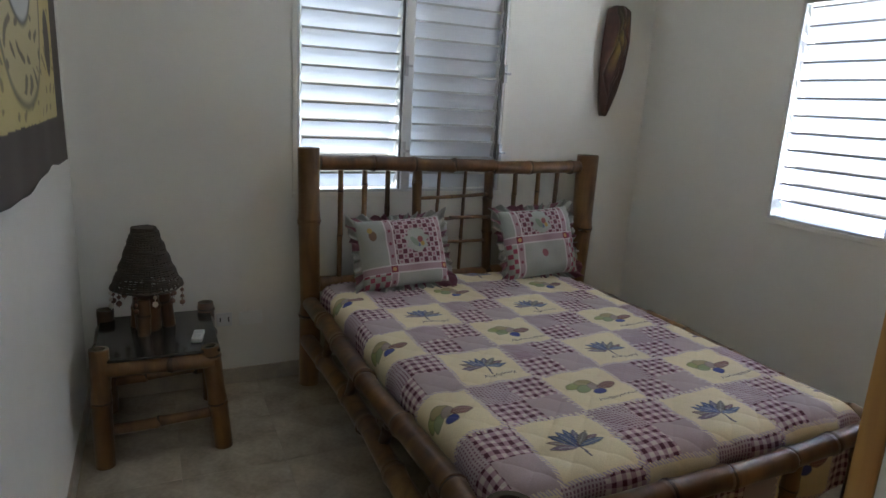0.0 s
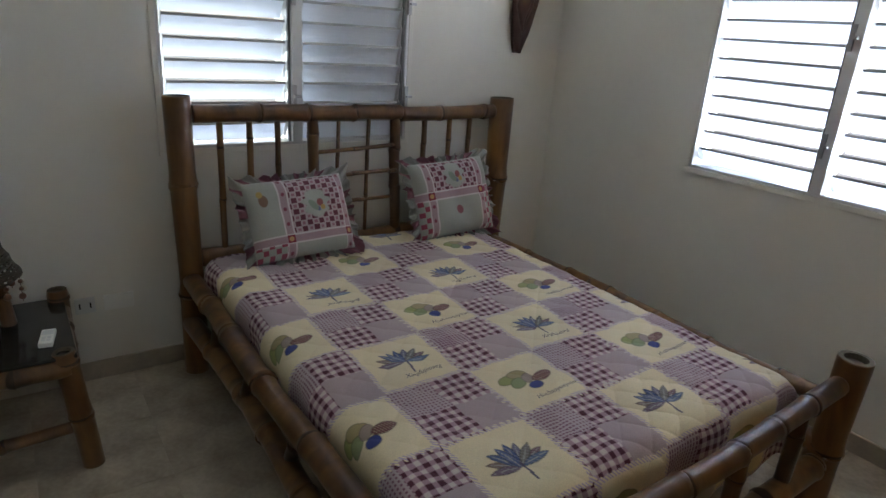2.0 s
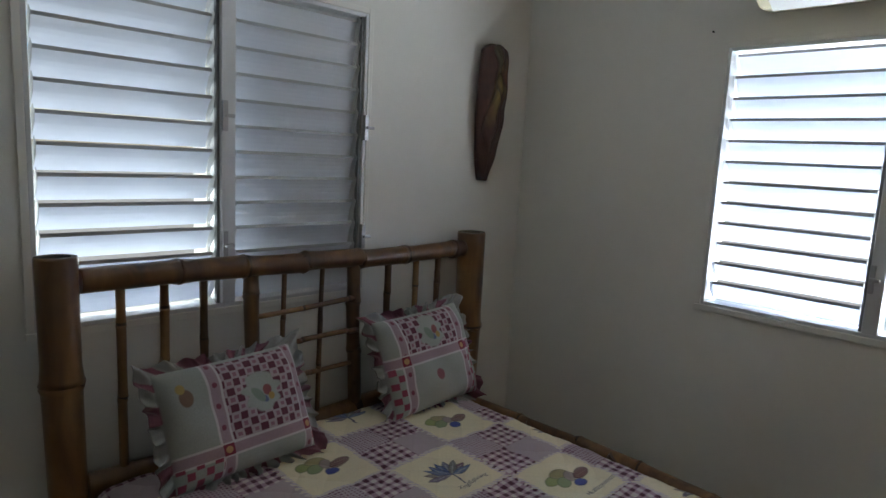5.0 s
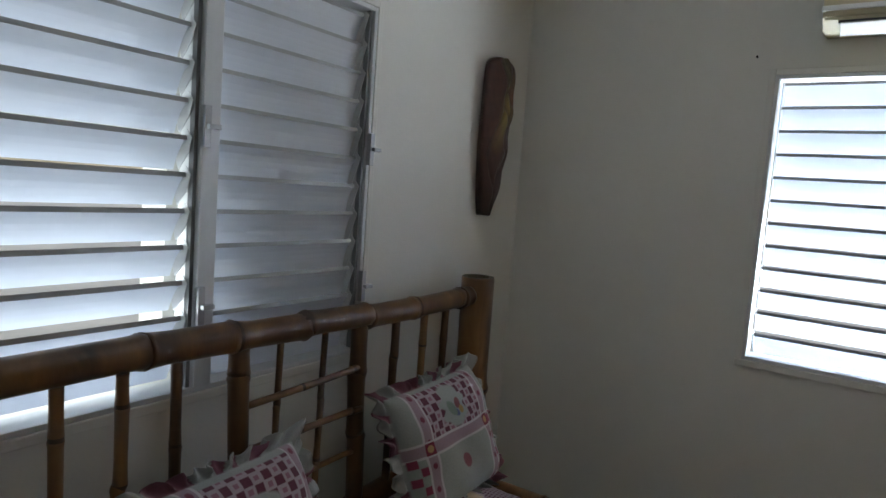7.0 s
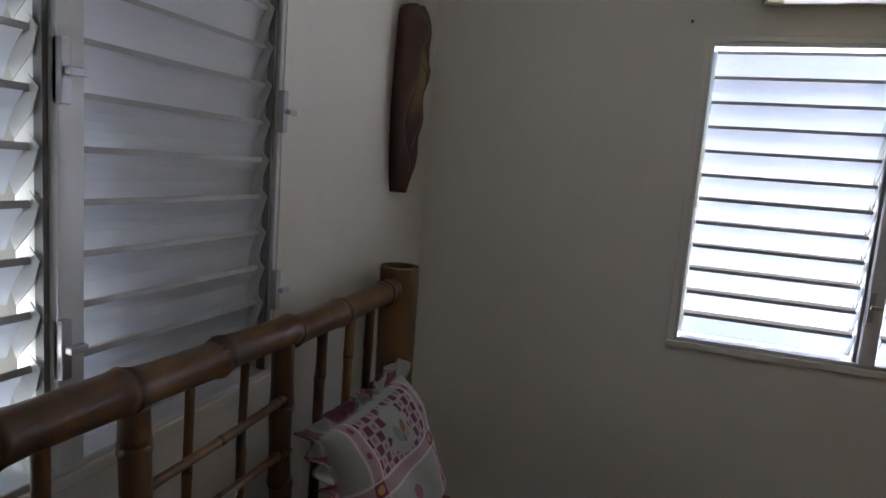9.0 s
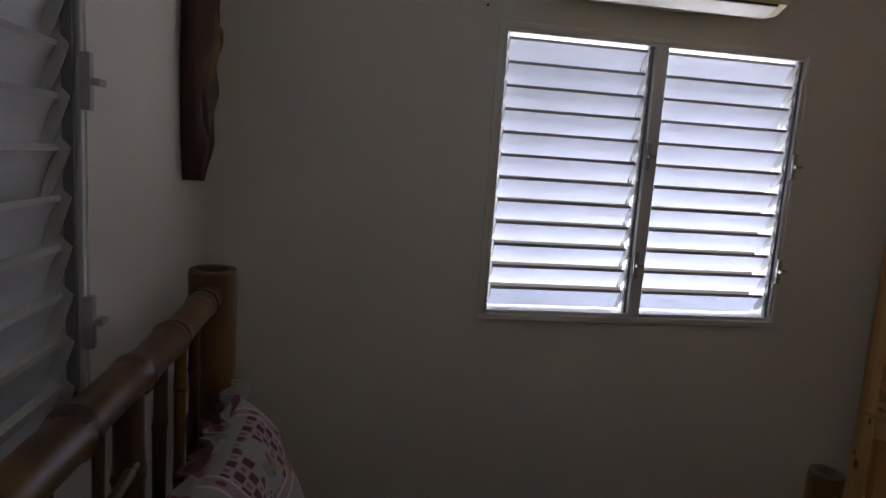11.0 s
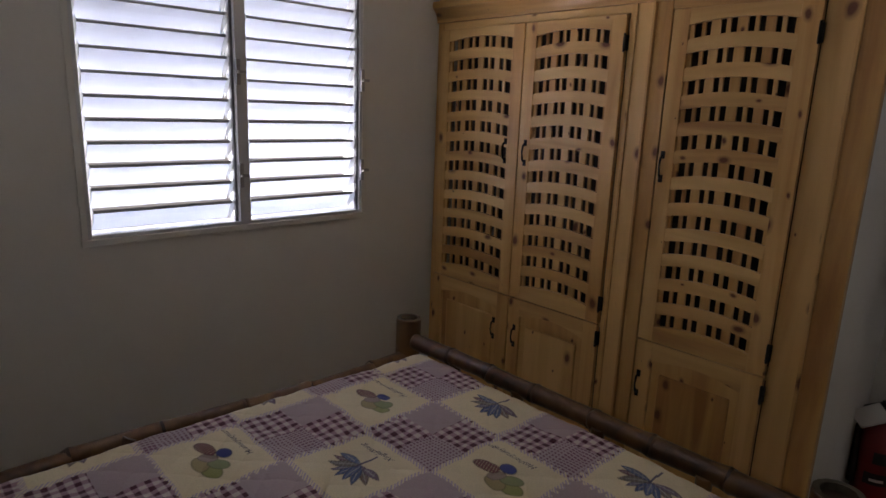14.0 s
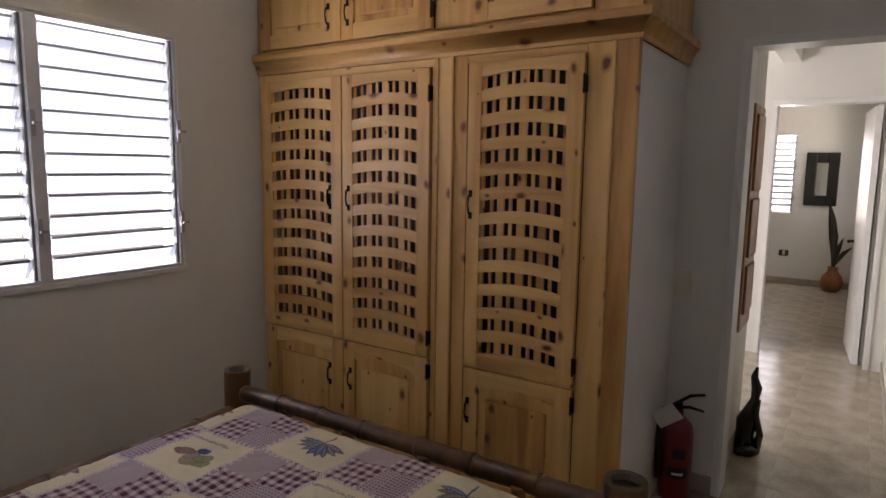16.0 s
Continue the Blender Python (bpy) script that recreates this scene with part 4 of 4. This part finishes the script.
# upper cupboards
for x0, x1 in ((-0.045, -0.003), (-1.175, -1.110), (-1.300, -1.240), (-1.24, -1.175), (-1.975, -1.80)):
    plank("stile", x0, x1, 2.022, CEIL_Z - 0.002)
plank("top_rail", -1.11, -0.045, 2.57, CEIL_Z - 0.002, mat=PINE_H)
plank("top_rail", -1.80, -1.30, 2.57, CEIL_Z - 0.002, mat=PINE_H)
panel_door(-0.594, -0.048, 2.042, 2.565, -0.520, 2.16, (), False)
panel_door(-1.105, -0.600, 2.042, 2.565, -0.640, 2.16, (2.12,), False)
panel_door(-1.797, -1.303, 2.042, 2.565, -1.36, 2.3, (2.12,), False)


# ---- on the walls ----
ac = thing("air_conditioner", (-0.1, -1.52, 2.14), "cream split air conditioner mounted above the window", "air conditioner")
AY0, AY1, AZ = -1.965, -1.135, 2.140
bm = bmesh.new()
prof = [(-0.001, AZ + 0.01), (-0.12, AZ), (-0.185, AZ + 0.03), (-0.20, AZ + 0.09), (-0.195, AZ + 0.25), (-0.16, AZ + 0.275), (-0.001, AZ + 0.28)]
ra, rb = [bm.verts.new((x, AY0, z)) for x, z in prof], [bm.verts.new((x, AY1, z)) for x, z in prof]
for i in range(len(prof)):
    bm.faces.new((ra[i], ra[(i + 1) % 7], rb[(i + 1) % 7], rb[i]))
bm.faces.new(ra), bm.faces.new(rb)
bmesh.ops.bevel(bm, geom=list(bm.edges), offset=0.008, segments=2, affect="EDGES")
part("casing", bm, CREAM_OLD, ac)
part("outlet_slot", cube(-0.180, -0.125, AY0 + 0.045, AY1 - 0.045, AZ + 0.017, AZ + 0.024), BLACK, ac)
part("lower_trim", box(bmesh.new(), -0.200, -0.150, AY0 - 0.004, AY1 + 0.004, AZ + 0.052, AZ + 0.068, 0.004), WHITE, ac)
fl = box(bmesh.new(), -0.032, 0.032, AY0 + 0.050, AY1 - 0.050, -0.003, 0.003, 0.002)
bmesh.ops.transform(fl, matrix=pose(-0.150, 0, AZ + 0.003, 0, 25, 0), verts=fl.verts)
part("air_flap", fl, WHITE, ac)
part("front_panel", box(bmesh.new(), -0.206, -0.196, AY0 + 0.03, AY1 - 0.03, AZ + 0.085, AZ + 0.245, 0.004), CREAM_OLD, ac)


def build_mask():
    """A long carved wooden mask, painted in dark reds and olive, kept to a plain leaf-like form."""
    n, k = 90, 44
    S, Q = np.meshgrid(np.linspace(0, 1, n), np.linspace(-1, 1, k), indexing="ij")
    z = 2.078 - 0.632 * S
    half = 0.100 * np.where(S < 0.3, 0.80 + 0.20 * np.sin(np.pi / 2 * S / 0.3), np.clip(1 - np.clip((S - 0.3) / 0.7, 0, 1) ** 2.1, 0, 1) ** 0.8 * 0.93 + 0.07)
    half = half * np.sqrt(np.clip(1 - (1 - np.clip(S / 0.05, 0, 1)) ** 2, 0.25, 1))
    x = -0.312 - 0.030 * np.clip((S - 0.3) / 0.7, 0, 1) + half * Q
    ridge = 0.048 * (1 - Q ** 2) ** 0.7
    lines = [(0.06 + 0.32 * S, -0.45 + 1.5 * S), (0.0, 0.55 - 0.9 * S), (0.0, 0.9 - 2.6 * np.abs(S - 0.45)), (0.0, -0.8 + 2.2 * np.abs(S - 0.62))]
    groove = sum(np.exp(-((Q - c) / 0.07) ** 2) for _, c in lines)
    swell = np.sin(S * 19 + Q * 4) * np.sin(S * 7 - Q * 3)
    y = -0.042 - (ridge + 0.013 * swell * (1 - Q ** 2) - 0.016 * np.clip(groove, 0, 1) * (1 - Q ** 4)) * (0.35 + 0.65 * np.clip(half / 0.100, 0, 1))
    C = np.zeros(S.shape + (3,)) + np.array((0.062, 0.022, 0.015))
    C = mixc(C, oval(S, Q, 0.33, 0.0, 0.20, 0.75, 0.3, 0.7), (0.25, 0.17, 0.045))
    C = mixc(C, oval(S, Q, 0.10, -0.1, 0.10, 0.55, -0.4, 0.6) * 0.7, (0.10, 0.12, 0.045))
    C = mixc(C, oval(S, Q, 0.24, 0.55, 0.09, 0.4, 0, 0.6) * 0.7, (0.15, 0.04, 0.028))
    C = mixc(C, oval(S, Q, 0.46, -0.5, 0.09, 0.4, 0, 0.6) * 0.6, (0.14, 0.045, 0.028))
    # the carved grooves are darkened in the colour as well
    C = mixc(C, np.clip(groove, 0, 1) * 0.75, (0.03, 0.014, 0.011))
    C = mixc(C, np.clip((S - 0.58) / 0.25, 0, 1) * 0.75, (0.045, 0.018, 0.014))
    C *= (0.85 + 0.3 * (0.5 + 0.5 * np.sin(S * 61 + 5 * np.sin(Q * 4)) * np.sin(Q * 17 + S * 23)))[..., None]
    P = np.stack([x, y, z], -1)
    B = P.copy()
    B[..., 1] = -0.001
    B[..., 0] -= 0.35 * half * Q
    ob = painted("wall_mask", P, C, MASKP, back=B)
    return tagged(ob, "long carved wooden wall ornament painted dark red and olive", "wall ornament")


build_mask()


def build_tapestry():
    """A batik hanging: wide dark border, straw ground and plain oval shapes."""
    n, k = 240, 220
    Q, S = np.meshgrid(np.linspace(-1.55, -0.21, n), np.linspace(0, 1, k), indexing="ij")
    low = 1.175 + 0.012 * np.sin(Q * 7) + 0.003 * np.sin(Q * 19)
    z = 2.25 + (low - 2.25) * S
    x = X0 + 0.010 + 0.0025 * np.sin(Q * 9 + z * 2) + 0.001 * np.sin(Q * 23) * S
    y = Q + 0.045 * (S ** 6) * (Q > -0.9) * np.clip((Q + 0.45) / 0.2, 0, 1)
    C = np.zeros(Q.shape + (3,)) + np.array((0.045, 0.028, 0.020))
    ins = (Q > -1.46) & (Q < -0.36) & (z > 1.345) & (z < 2.10)
    C = np.where(ins[..., None], np.array((0.52, 0.43, 0.17)), C)
    mott = 0.5 + 0.5 * np.sin(Q * 37 + 3 * np.sin(z * 29)) * np.sin(z * 41 + 2 * np.sin(Q * 23))
    C = np.where((ins & (mott > 0.86))[..., None], np.array((0.25, 0.19, 0.08)), C)
    for cx, cz, a, b, col in ((-0.98, 1.84, 0.42, 0.46, (0.06, 0.05, 0.035)), (-0.98, 1.84, 0.40, 0.445, (0.50, 0.43, 0.22)), (-0.98, 1.93, 0.27, 0.32, (0.06, 0.06, 0.05)), (-0.98, 1.93, 0.25, 0.305, (0.50, 0.51, 0.52)), (-0.98, 1.95, 0.15, 0.22, (0.04, 0.03, 0.025)), (-0.475, 1.60, 0.062, 0.115, (0.07, 0.05, 0.035))):
        C = mixc(C, oval(Q, z, cx, cz, a, b, 0, 0.05) * ins, col)
    C = mixc(C, ins & (mott > 0.74) & (np.hypot((Q + 0.95) / 0.3, (z - 1.55) / 0.12) < 1), (0.16, 0.13, 0.07))
    B = np.stack([x - 0.003, y, z], -1)
    ob = painted("tapestry", np.stack([x, y, z], -1), C, BATIK, back=B)
    return tagged(ob, "straw-coloured batik wall hanging with dark brown border", "wall hanging")


build_tapestry()


def plate(name, x, z, label, cat, socket=True, y=-0.0005, w=0.115, h=0.07, out=-1, mat=None):
    ob = thing(name, (x, y, z), label, cat)
    part("cover_plate", box(bmesh.new(), x - w / 2, x + w / 2, y, y + out * 0.009, z - h / 2, z + h / 2, 0.003), mat or CREAM, ob)
    yy = y + out * 0.009
    if socket:
        for dx in (-0.02, 0.02):
            part("socket_slot", cube(x + dx - 0.003, x + dx + 0.003, yy, yy + out * 0.001, z - 0.012, z + 0.012), BLACK, ob)
    elif socket is False:
        part("rocker", box(bmesh.new(), x - 0.016, x + 0.016, yy, yy + out * 0.005, z - 0.03, z + 0.03, 0.002), CREAM, ob)
    return ob


plate("socket", -2.553, 0.352, "small grey wall socket beside the nightstand", "socket", w=0.075, h=0.07, mat=FRAME)
plate("wall_plate", -2.425, 0.35, "blank white wall plate beside the bed", "wall plate", None, mat=WHITE)
plate("light_switch", -2.008, 0.967, "cream light switch near the bedroom door", "switch", False, Y0 + 0.0005, 0.075, 0.12, 1)


nail = bmesh.new()
tube(nail, [(-0.0005, -0.93, 2.10), (-0.012, -0.93, 2.102)], [0.003, 0.004], 8)
tagged(part("nail", nail, IRON), "small dark nail in the white plaster wall", "nail")


# ---- nightstand, lamp and remote ----
ns = thing("nightstand", (-2.86, -0.37, 0), "low dark bamboo nightstand with a glass top", "nightstand")
NF, NB = -0.60, -0.13
for (x, y), (tx, ty), h in (((-2.635, NF), (-2.668, NF + 0.015), 0.455), ((-3.068, NF), (-3.07, NF + 0.015), 0.49), ((-2.635, NB), (-2.645, NB), 0.49), ((-3.085, NB), (-3.07, NB), 0.495)):
    bamboo("leg", (x, y, 0), (tx, ty, h), 0.037, ns, 0.26)
for y in (NF + 0.012, NB):
    bamboo("top_rail", (-3.07, y, 0.40), (-2.655, y, 0.40), 0.033, ns, 0.25, ends=False)
    bamboo("stretcher", (-3.07, y, 0.15), (-2.64, y, 0.16), 0.023, ns, 0.2, ends=False)
for x in (-3.072, -2.652):
    bamboo("top_rail", (x, NF, 0.40), (x, NB, 0.40), 0.033, ns, 0.25, ends=False)
    bamboo("stretcher", (x, NF, 0.19), (x, NB, 0.19), 0.02, ns, 0.2, ends=False)
part("table_top", box(bmesh.new(), -3.09, -2.63, NF - 0.015, NB + 0.03, 0.434, 0.446, 0.003), GLASSTOP, ns, "dark glass top")

LX, LY = -2.890, -0.30
lamp = thing("table_lamp", (LX, LY, 0.446), "bamboo table lamp with dark woven shade and bead fringe", "lamp")
bamboo("base", (LX, LY, 0.446), (LX, LY, 0.62), 0.052, lamp, 0.09)
for a in (0.3, 2.4, 4.5):
    bamboo("base_cane", (LX + 0.075 * math.cos(a), LY + 0.075 * math.sin(a), 0.446), (LX + 0.06 * math.cos(a), LY + 0.06 * math.sin(a), 0.60), 0.026, lamp, 0.1)
bm = bmesh.new()
tube(bm, [(LX, LY, 0.60), (LX, LY, 0.80)], [0.012, 0.01], 8)
part("stem", bm, IRON, lamp)
bm = bmesh.new()
ZB, ZT, RB, RT = 0.645, 0.895, 0.142, 0.046
lr = random.Random(3)
for k in range(30):
    s = k / 29
    rr = RB + (RT - RB) * (s ** 0.85)
    c = [(LX + (rr + 0.003 * math.sin(q * 3 + k)) * math.cos(q), LY + (rr + 0.003 * math.sin(q * 3 + k)) * math.sin(q), ZB + (ZT - ZB) * s + lr.uniform(-0.003, 0.003)) for q in (2 * math.pi * i / 28 for i in range(29))]
    tube(bm, c, [0.0046] * 29, 5, False)
for i in range(34):
    q = 2 * math.pi * i / 34
    tube(bm, [(LX + r * math.cos(q + 0.15 * s), LY + r * math.sin(q + 0.15 * s), ZB + (ZT - ZB) * s) for s, r in ((t, RB + (RT - RB) * t ** 0.85 - 0.002) for t in (0, 0.25, 0.5, 0.75, 1))], [0.004] * 5, 5)
tagged(part("shade", bm, WICKER, lamp, "dark woven wicker shade"), kind="stuff")
bm = bmesh.new()
tube(bm, [(LX, LY, ZT - 0.006), (LX, LY, ZT + 0.004)], [RT, RT], 24)
part("shade_top", bm, WICKER, lamp)
for i in range(12):
    q = 2 * math.pi * i / 12 + 0.2
    x, y = LX + RB * math.cos(q), LY + RB * math.sin(q)
    bm = bmesh.new()
    n = lr.choice((2, 3, 3))
    tube(bm, [(x, y, ZB), (x, y, ZB - 0.03 * n)], [0.0015] * 2, 5)
    for j in range(n):
        bmesh.ops.create_icosphere(bm, subdivisions=2, radius=0.008 + 0.004 * (j == n - 1), matrix=Matrix.Translation((x, y, ZB - 0.016 - 0.028 * j)))
    part("bead_string", bm, BEAD if i % 3 else SHELL, lamp, "", True)

rem = thing("remote_control", (-2.705, -0.47, 0.446), "white remote control lying on the nightstand", "remote control")
bm = box(bmesh.new(), -0.022, 0.022, -0.056, 0.056, 0, 0.018, 0.005)
bmesh.ops.transform(bm, matrix=pose(-2.705, -0.47, 0.447, 0, 0, -10), verts=bm.verts)
part("case", bm, WHITE, rem)
bm = box(bmesh.new(), -0.017, 0.017, 0.01, 0.042, 0.018, 0.019)
bmesh.ops.transform(bm, matrix=pose(-2.705, -0.47, 0.447, 0, 0, -10), verts=bm.verts)
part("display", bm, FRAME, rem, "grey display")
for i in range(4):
    bm = box(bmesh.new(), -0.014 + 0.016 * (i % 2), -0.002 + 0.016 * (i % 2), -0.04 + 0.02 * (i // 2), -0.028 + 0.02 * (i // 2), 0.018, 0.0205, 0.001)
    bmesh.ops.transform(bm, matrix=pose(-2.705, -0.47, 0.447, 0, 0, -10), verts=bm.verts)
    part("button", bm, FRAME, rem)


# ---- fire extinguisher ----
EX, EY = -2.046, -3.275
ext = thing("fire_extinguisher", (EX, EY, 0), "red fire extinguisher on the floor with a paper tag", "fire extinguisher")
bm = bmesh.new()
prof = [(0.0, 0.066), (0.012, 0.070), (0.30, 0.070), (0.345, 0.062), (0.375, 0.036), (0.385, 0.022), (0.41, 0.022)]
tube(bm, [(EX, EY, z) for z, _ in prof], [r for _, r in prof], 28)
part("cylinder", bm, RED, ext)
bm = bmesh.new()
tube(bm, [(EX, EY, 0.405), (EX, EY, 0.445)], [0.02, 0.017], 12)
part("valve", bm, IRON, ext)
for dz, up in ((0.0, 0.055), (-0.02, 0.0)):
    bm = bmesh.new()
    tube(bm, [(EX + 0.01, EY, 0.437 + dz), (EX - 0.05, EY + 0.01, 0.455 + dz + up * 0.6), (EX - 0.11, EY + 0.02, 0.452 + dz + up)], [0.008, 0.007, 0.006], 8)
    part("lever", bm, IRON, ext)
bm = bmesh.new()
tube(bm, [(EX + 0.015, EY, 0.43), (EX + 0.055, EY + 0.05, 0.42), (EX + 0.066, EY + 0.06, 0.34), (EX + 0.060, EY + 0.062, 0.10)], [0.011, 0.011, 0.011, 0.015], 10)
part("hose", bm, BLACK, ext, "black rubber hose")
bm = box(bmesh.new(), -0.06, 0.06, -0.0006, 0.0006, -0.042, 0.042)
bmesh.ops.transform(bm, matrix=pose(EX + 0.030, EY + 0.092, 0.405, -15, 38, -5), verts=bm.verts)
part("tag", bm, PAPER, ext, "white paper tag")
for z0, z1, a0, a1, mt in ((0.115, 0.165, 1.3, 2.6, BLACK), (0.130, 0.142, 1.6, 2.3, PAPER), (0.205, 0.255, 1.6, 2.4, BLACK)):
    bm = bmesh.new()
    rr = 0.0712 if mt is BLACK else 0.0718
    col = [[bm.verts.new((EX + rr * math.cos(a0 + (a1 - a0) * i / 8), EY + rr * math.sin(a0 + (a1 - a0) * i / 8), z)) for z in (z0, z1)] for i in range(9)]
    for p, q in zip(col, col[1:]):
        bm.faces.new((p[0], q[0], q[1], p[1]))
    part("label", bm, mt, ext)


# ---- hall and far room ----
HG = thing("wall_carving", (HX1 - 0.02, -3.84, 1.25), "long carved brown wooden panel hanging in the hall", "wall ornament")
part("board", box(bmesh.new(), HX1 - 0.028, HX1 - 0.001, -4.0, -3.68, 0.70, 1.785, 0.006), HALLWOOD, HG)
for z0, z1 in ((0.78, 1.02), (1.06, 1.34), (1.38, 1.74)):
    part("carved_relief", box(bmesh.new(), HX1 - 0.040, HX1 - 0.026, -3.96, -3.72, z0, z1, 0.012), HALLWOOD, HG)
# abstract black carving on the hall floor
sc = bmesh.new()
SX, SY = -2.246, -3.95
tube(sc, [(SX, SY, 0), (SX, SY, 0.03), (SX + 0.005, SY, 0.10), (SX, SY, 0.18), (SX - 0.01, SY, 0.24), (SX - 0.03, SY, 0.30), (SX - 0.035, SY, 0.36), (SX - 0.02, SY, 0.42), (SX - 0.03, SY, 0.47)], [0.058, 0.060, 0.046, 0.052, 0.028, 0.020, 0.027, 0.018, 0.007], 14)
tube(sc, [(SX - 0.05, SY + 0.02, 0.02), (SX - 0.068, SY + 0.02, 0.12), (SX - 0.04, SY + 0.01, 0.22), (SX - 0.05, SY, 0.30)], [0.024, 0.018, 0.016, 0.010], 10)
tube(sc, [(SX + 0.03, SY + 0.04, 0.01), (SX - 0.03, SY + 0.06, 0.05), (SX - 0.06, SY + 0.03, 0.03)], [0.026, 0.028, 0.02], 10)
tagged(part("carved_figure", sc, EBONY), "glossy black carved wooden sculpture on the hall floor", "sculpture")

mir = thing("wall_mirror", (-2.21, FY0 + 0.02, 1.40), "dark carved frame with a small mirror", "mirror")
MA = (-2.395, -2.030, 1.045, 1.715)
for i, b in enumerate(((MA[0], MA[0] + 0.12, MA[2], MA[3]), (MA[1] - 0.12, MA[1], MA[2], MA[3]), (MA[0] + 0.12, MA[1] - 0.12, MA[2], MA[2] + 0.13), (MA[0] + 0.12, MA[1] - 0.12, MA[3] - 0.13, MA[3]))):
    part("mirror_frame", box(bmesh.new(), b[0], b[1], FY0 + 0.001, FY0 + 0.04, b[2], b[3], 0.008), EBONY, mir)
part("mirror_glass", cube(MA[0] + 0.118, MA[1] - 0.118, FY0 + 0.004, FY0 + 0.014, MA[2] + 0.128, MA[3] - 0.128), MIRROR, mir)
vase = thing("vase", (-2.43, -9.45, 0), "round terracotta vase holding dried leaves", "vase")
bm = bmesh.new()
prof = [(0, 0.07), (0.05, 0.11), (0.12, 0.125), (0.19, 0.105), (0.25, 0.06), (0.29, 0.05), (0.31, 0.06)]
tube(bm, [(-2.43, -9.45, z) for z, _ in prof], [r for _, r in prof], 20)
part("pot", bm, TERRA, vase)
for q, h, bend, wd in ((0.2, 1.12, 0.10, 0.05), (1.6, 0.62, 0.12, 0.03), (2.8, 0.58, 0.2, 0.03), (4.2, 0.66, 0.16, 0.03)):
    bm = bmesh.new()
    tube(bm, [(-2.43 + bend * math.cos(q) * s * s, -9.45 + bend * math.sin(q) * s * s, 0.26 + (h - 0.26) * s) for s in (0, 0.25, 0.5, 0.75, 1)], [0.012, wd * 0.6, wd, wd * 0.8, 0.004], 8)
    part("dried_leaf", bm, WICKER, vase)
plate("socket", -1.86, 0.41, "black wall socket in the far room", "socket", False, FY0 + 0.0005, 0.11, 0.075, 1, BLACK)

# ---- floor tiles ----
ST, JT = 0.40, 0.002
bm = box(bmesh.new(), -ST / 2 + JT / 2, ST / 2 - JT / 2, -ST / 2 + JT / 2, ST / 2 - JT / 2, -0.006, 0.0, 0.0)
tile_me = bpy.data.meshes.new("floor_tile")
bm.to_mesh(tile_me)
bm.free()
tile_me.materials.append(TILE)
for i in range(-9, 2):
    for j in range(-25, 1):
        x, y = -0.2 + ST * i, -0.2 + ST * j
        if (x < -3.8 or x > 0.2 or y < -9.6) or (y < -3.4 and x > -1.2):
            continue
        put("floor_tile", tile_me, FLOOR, at=Matrix.Translation((x, y, 0)))
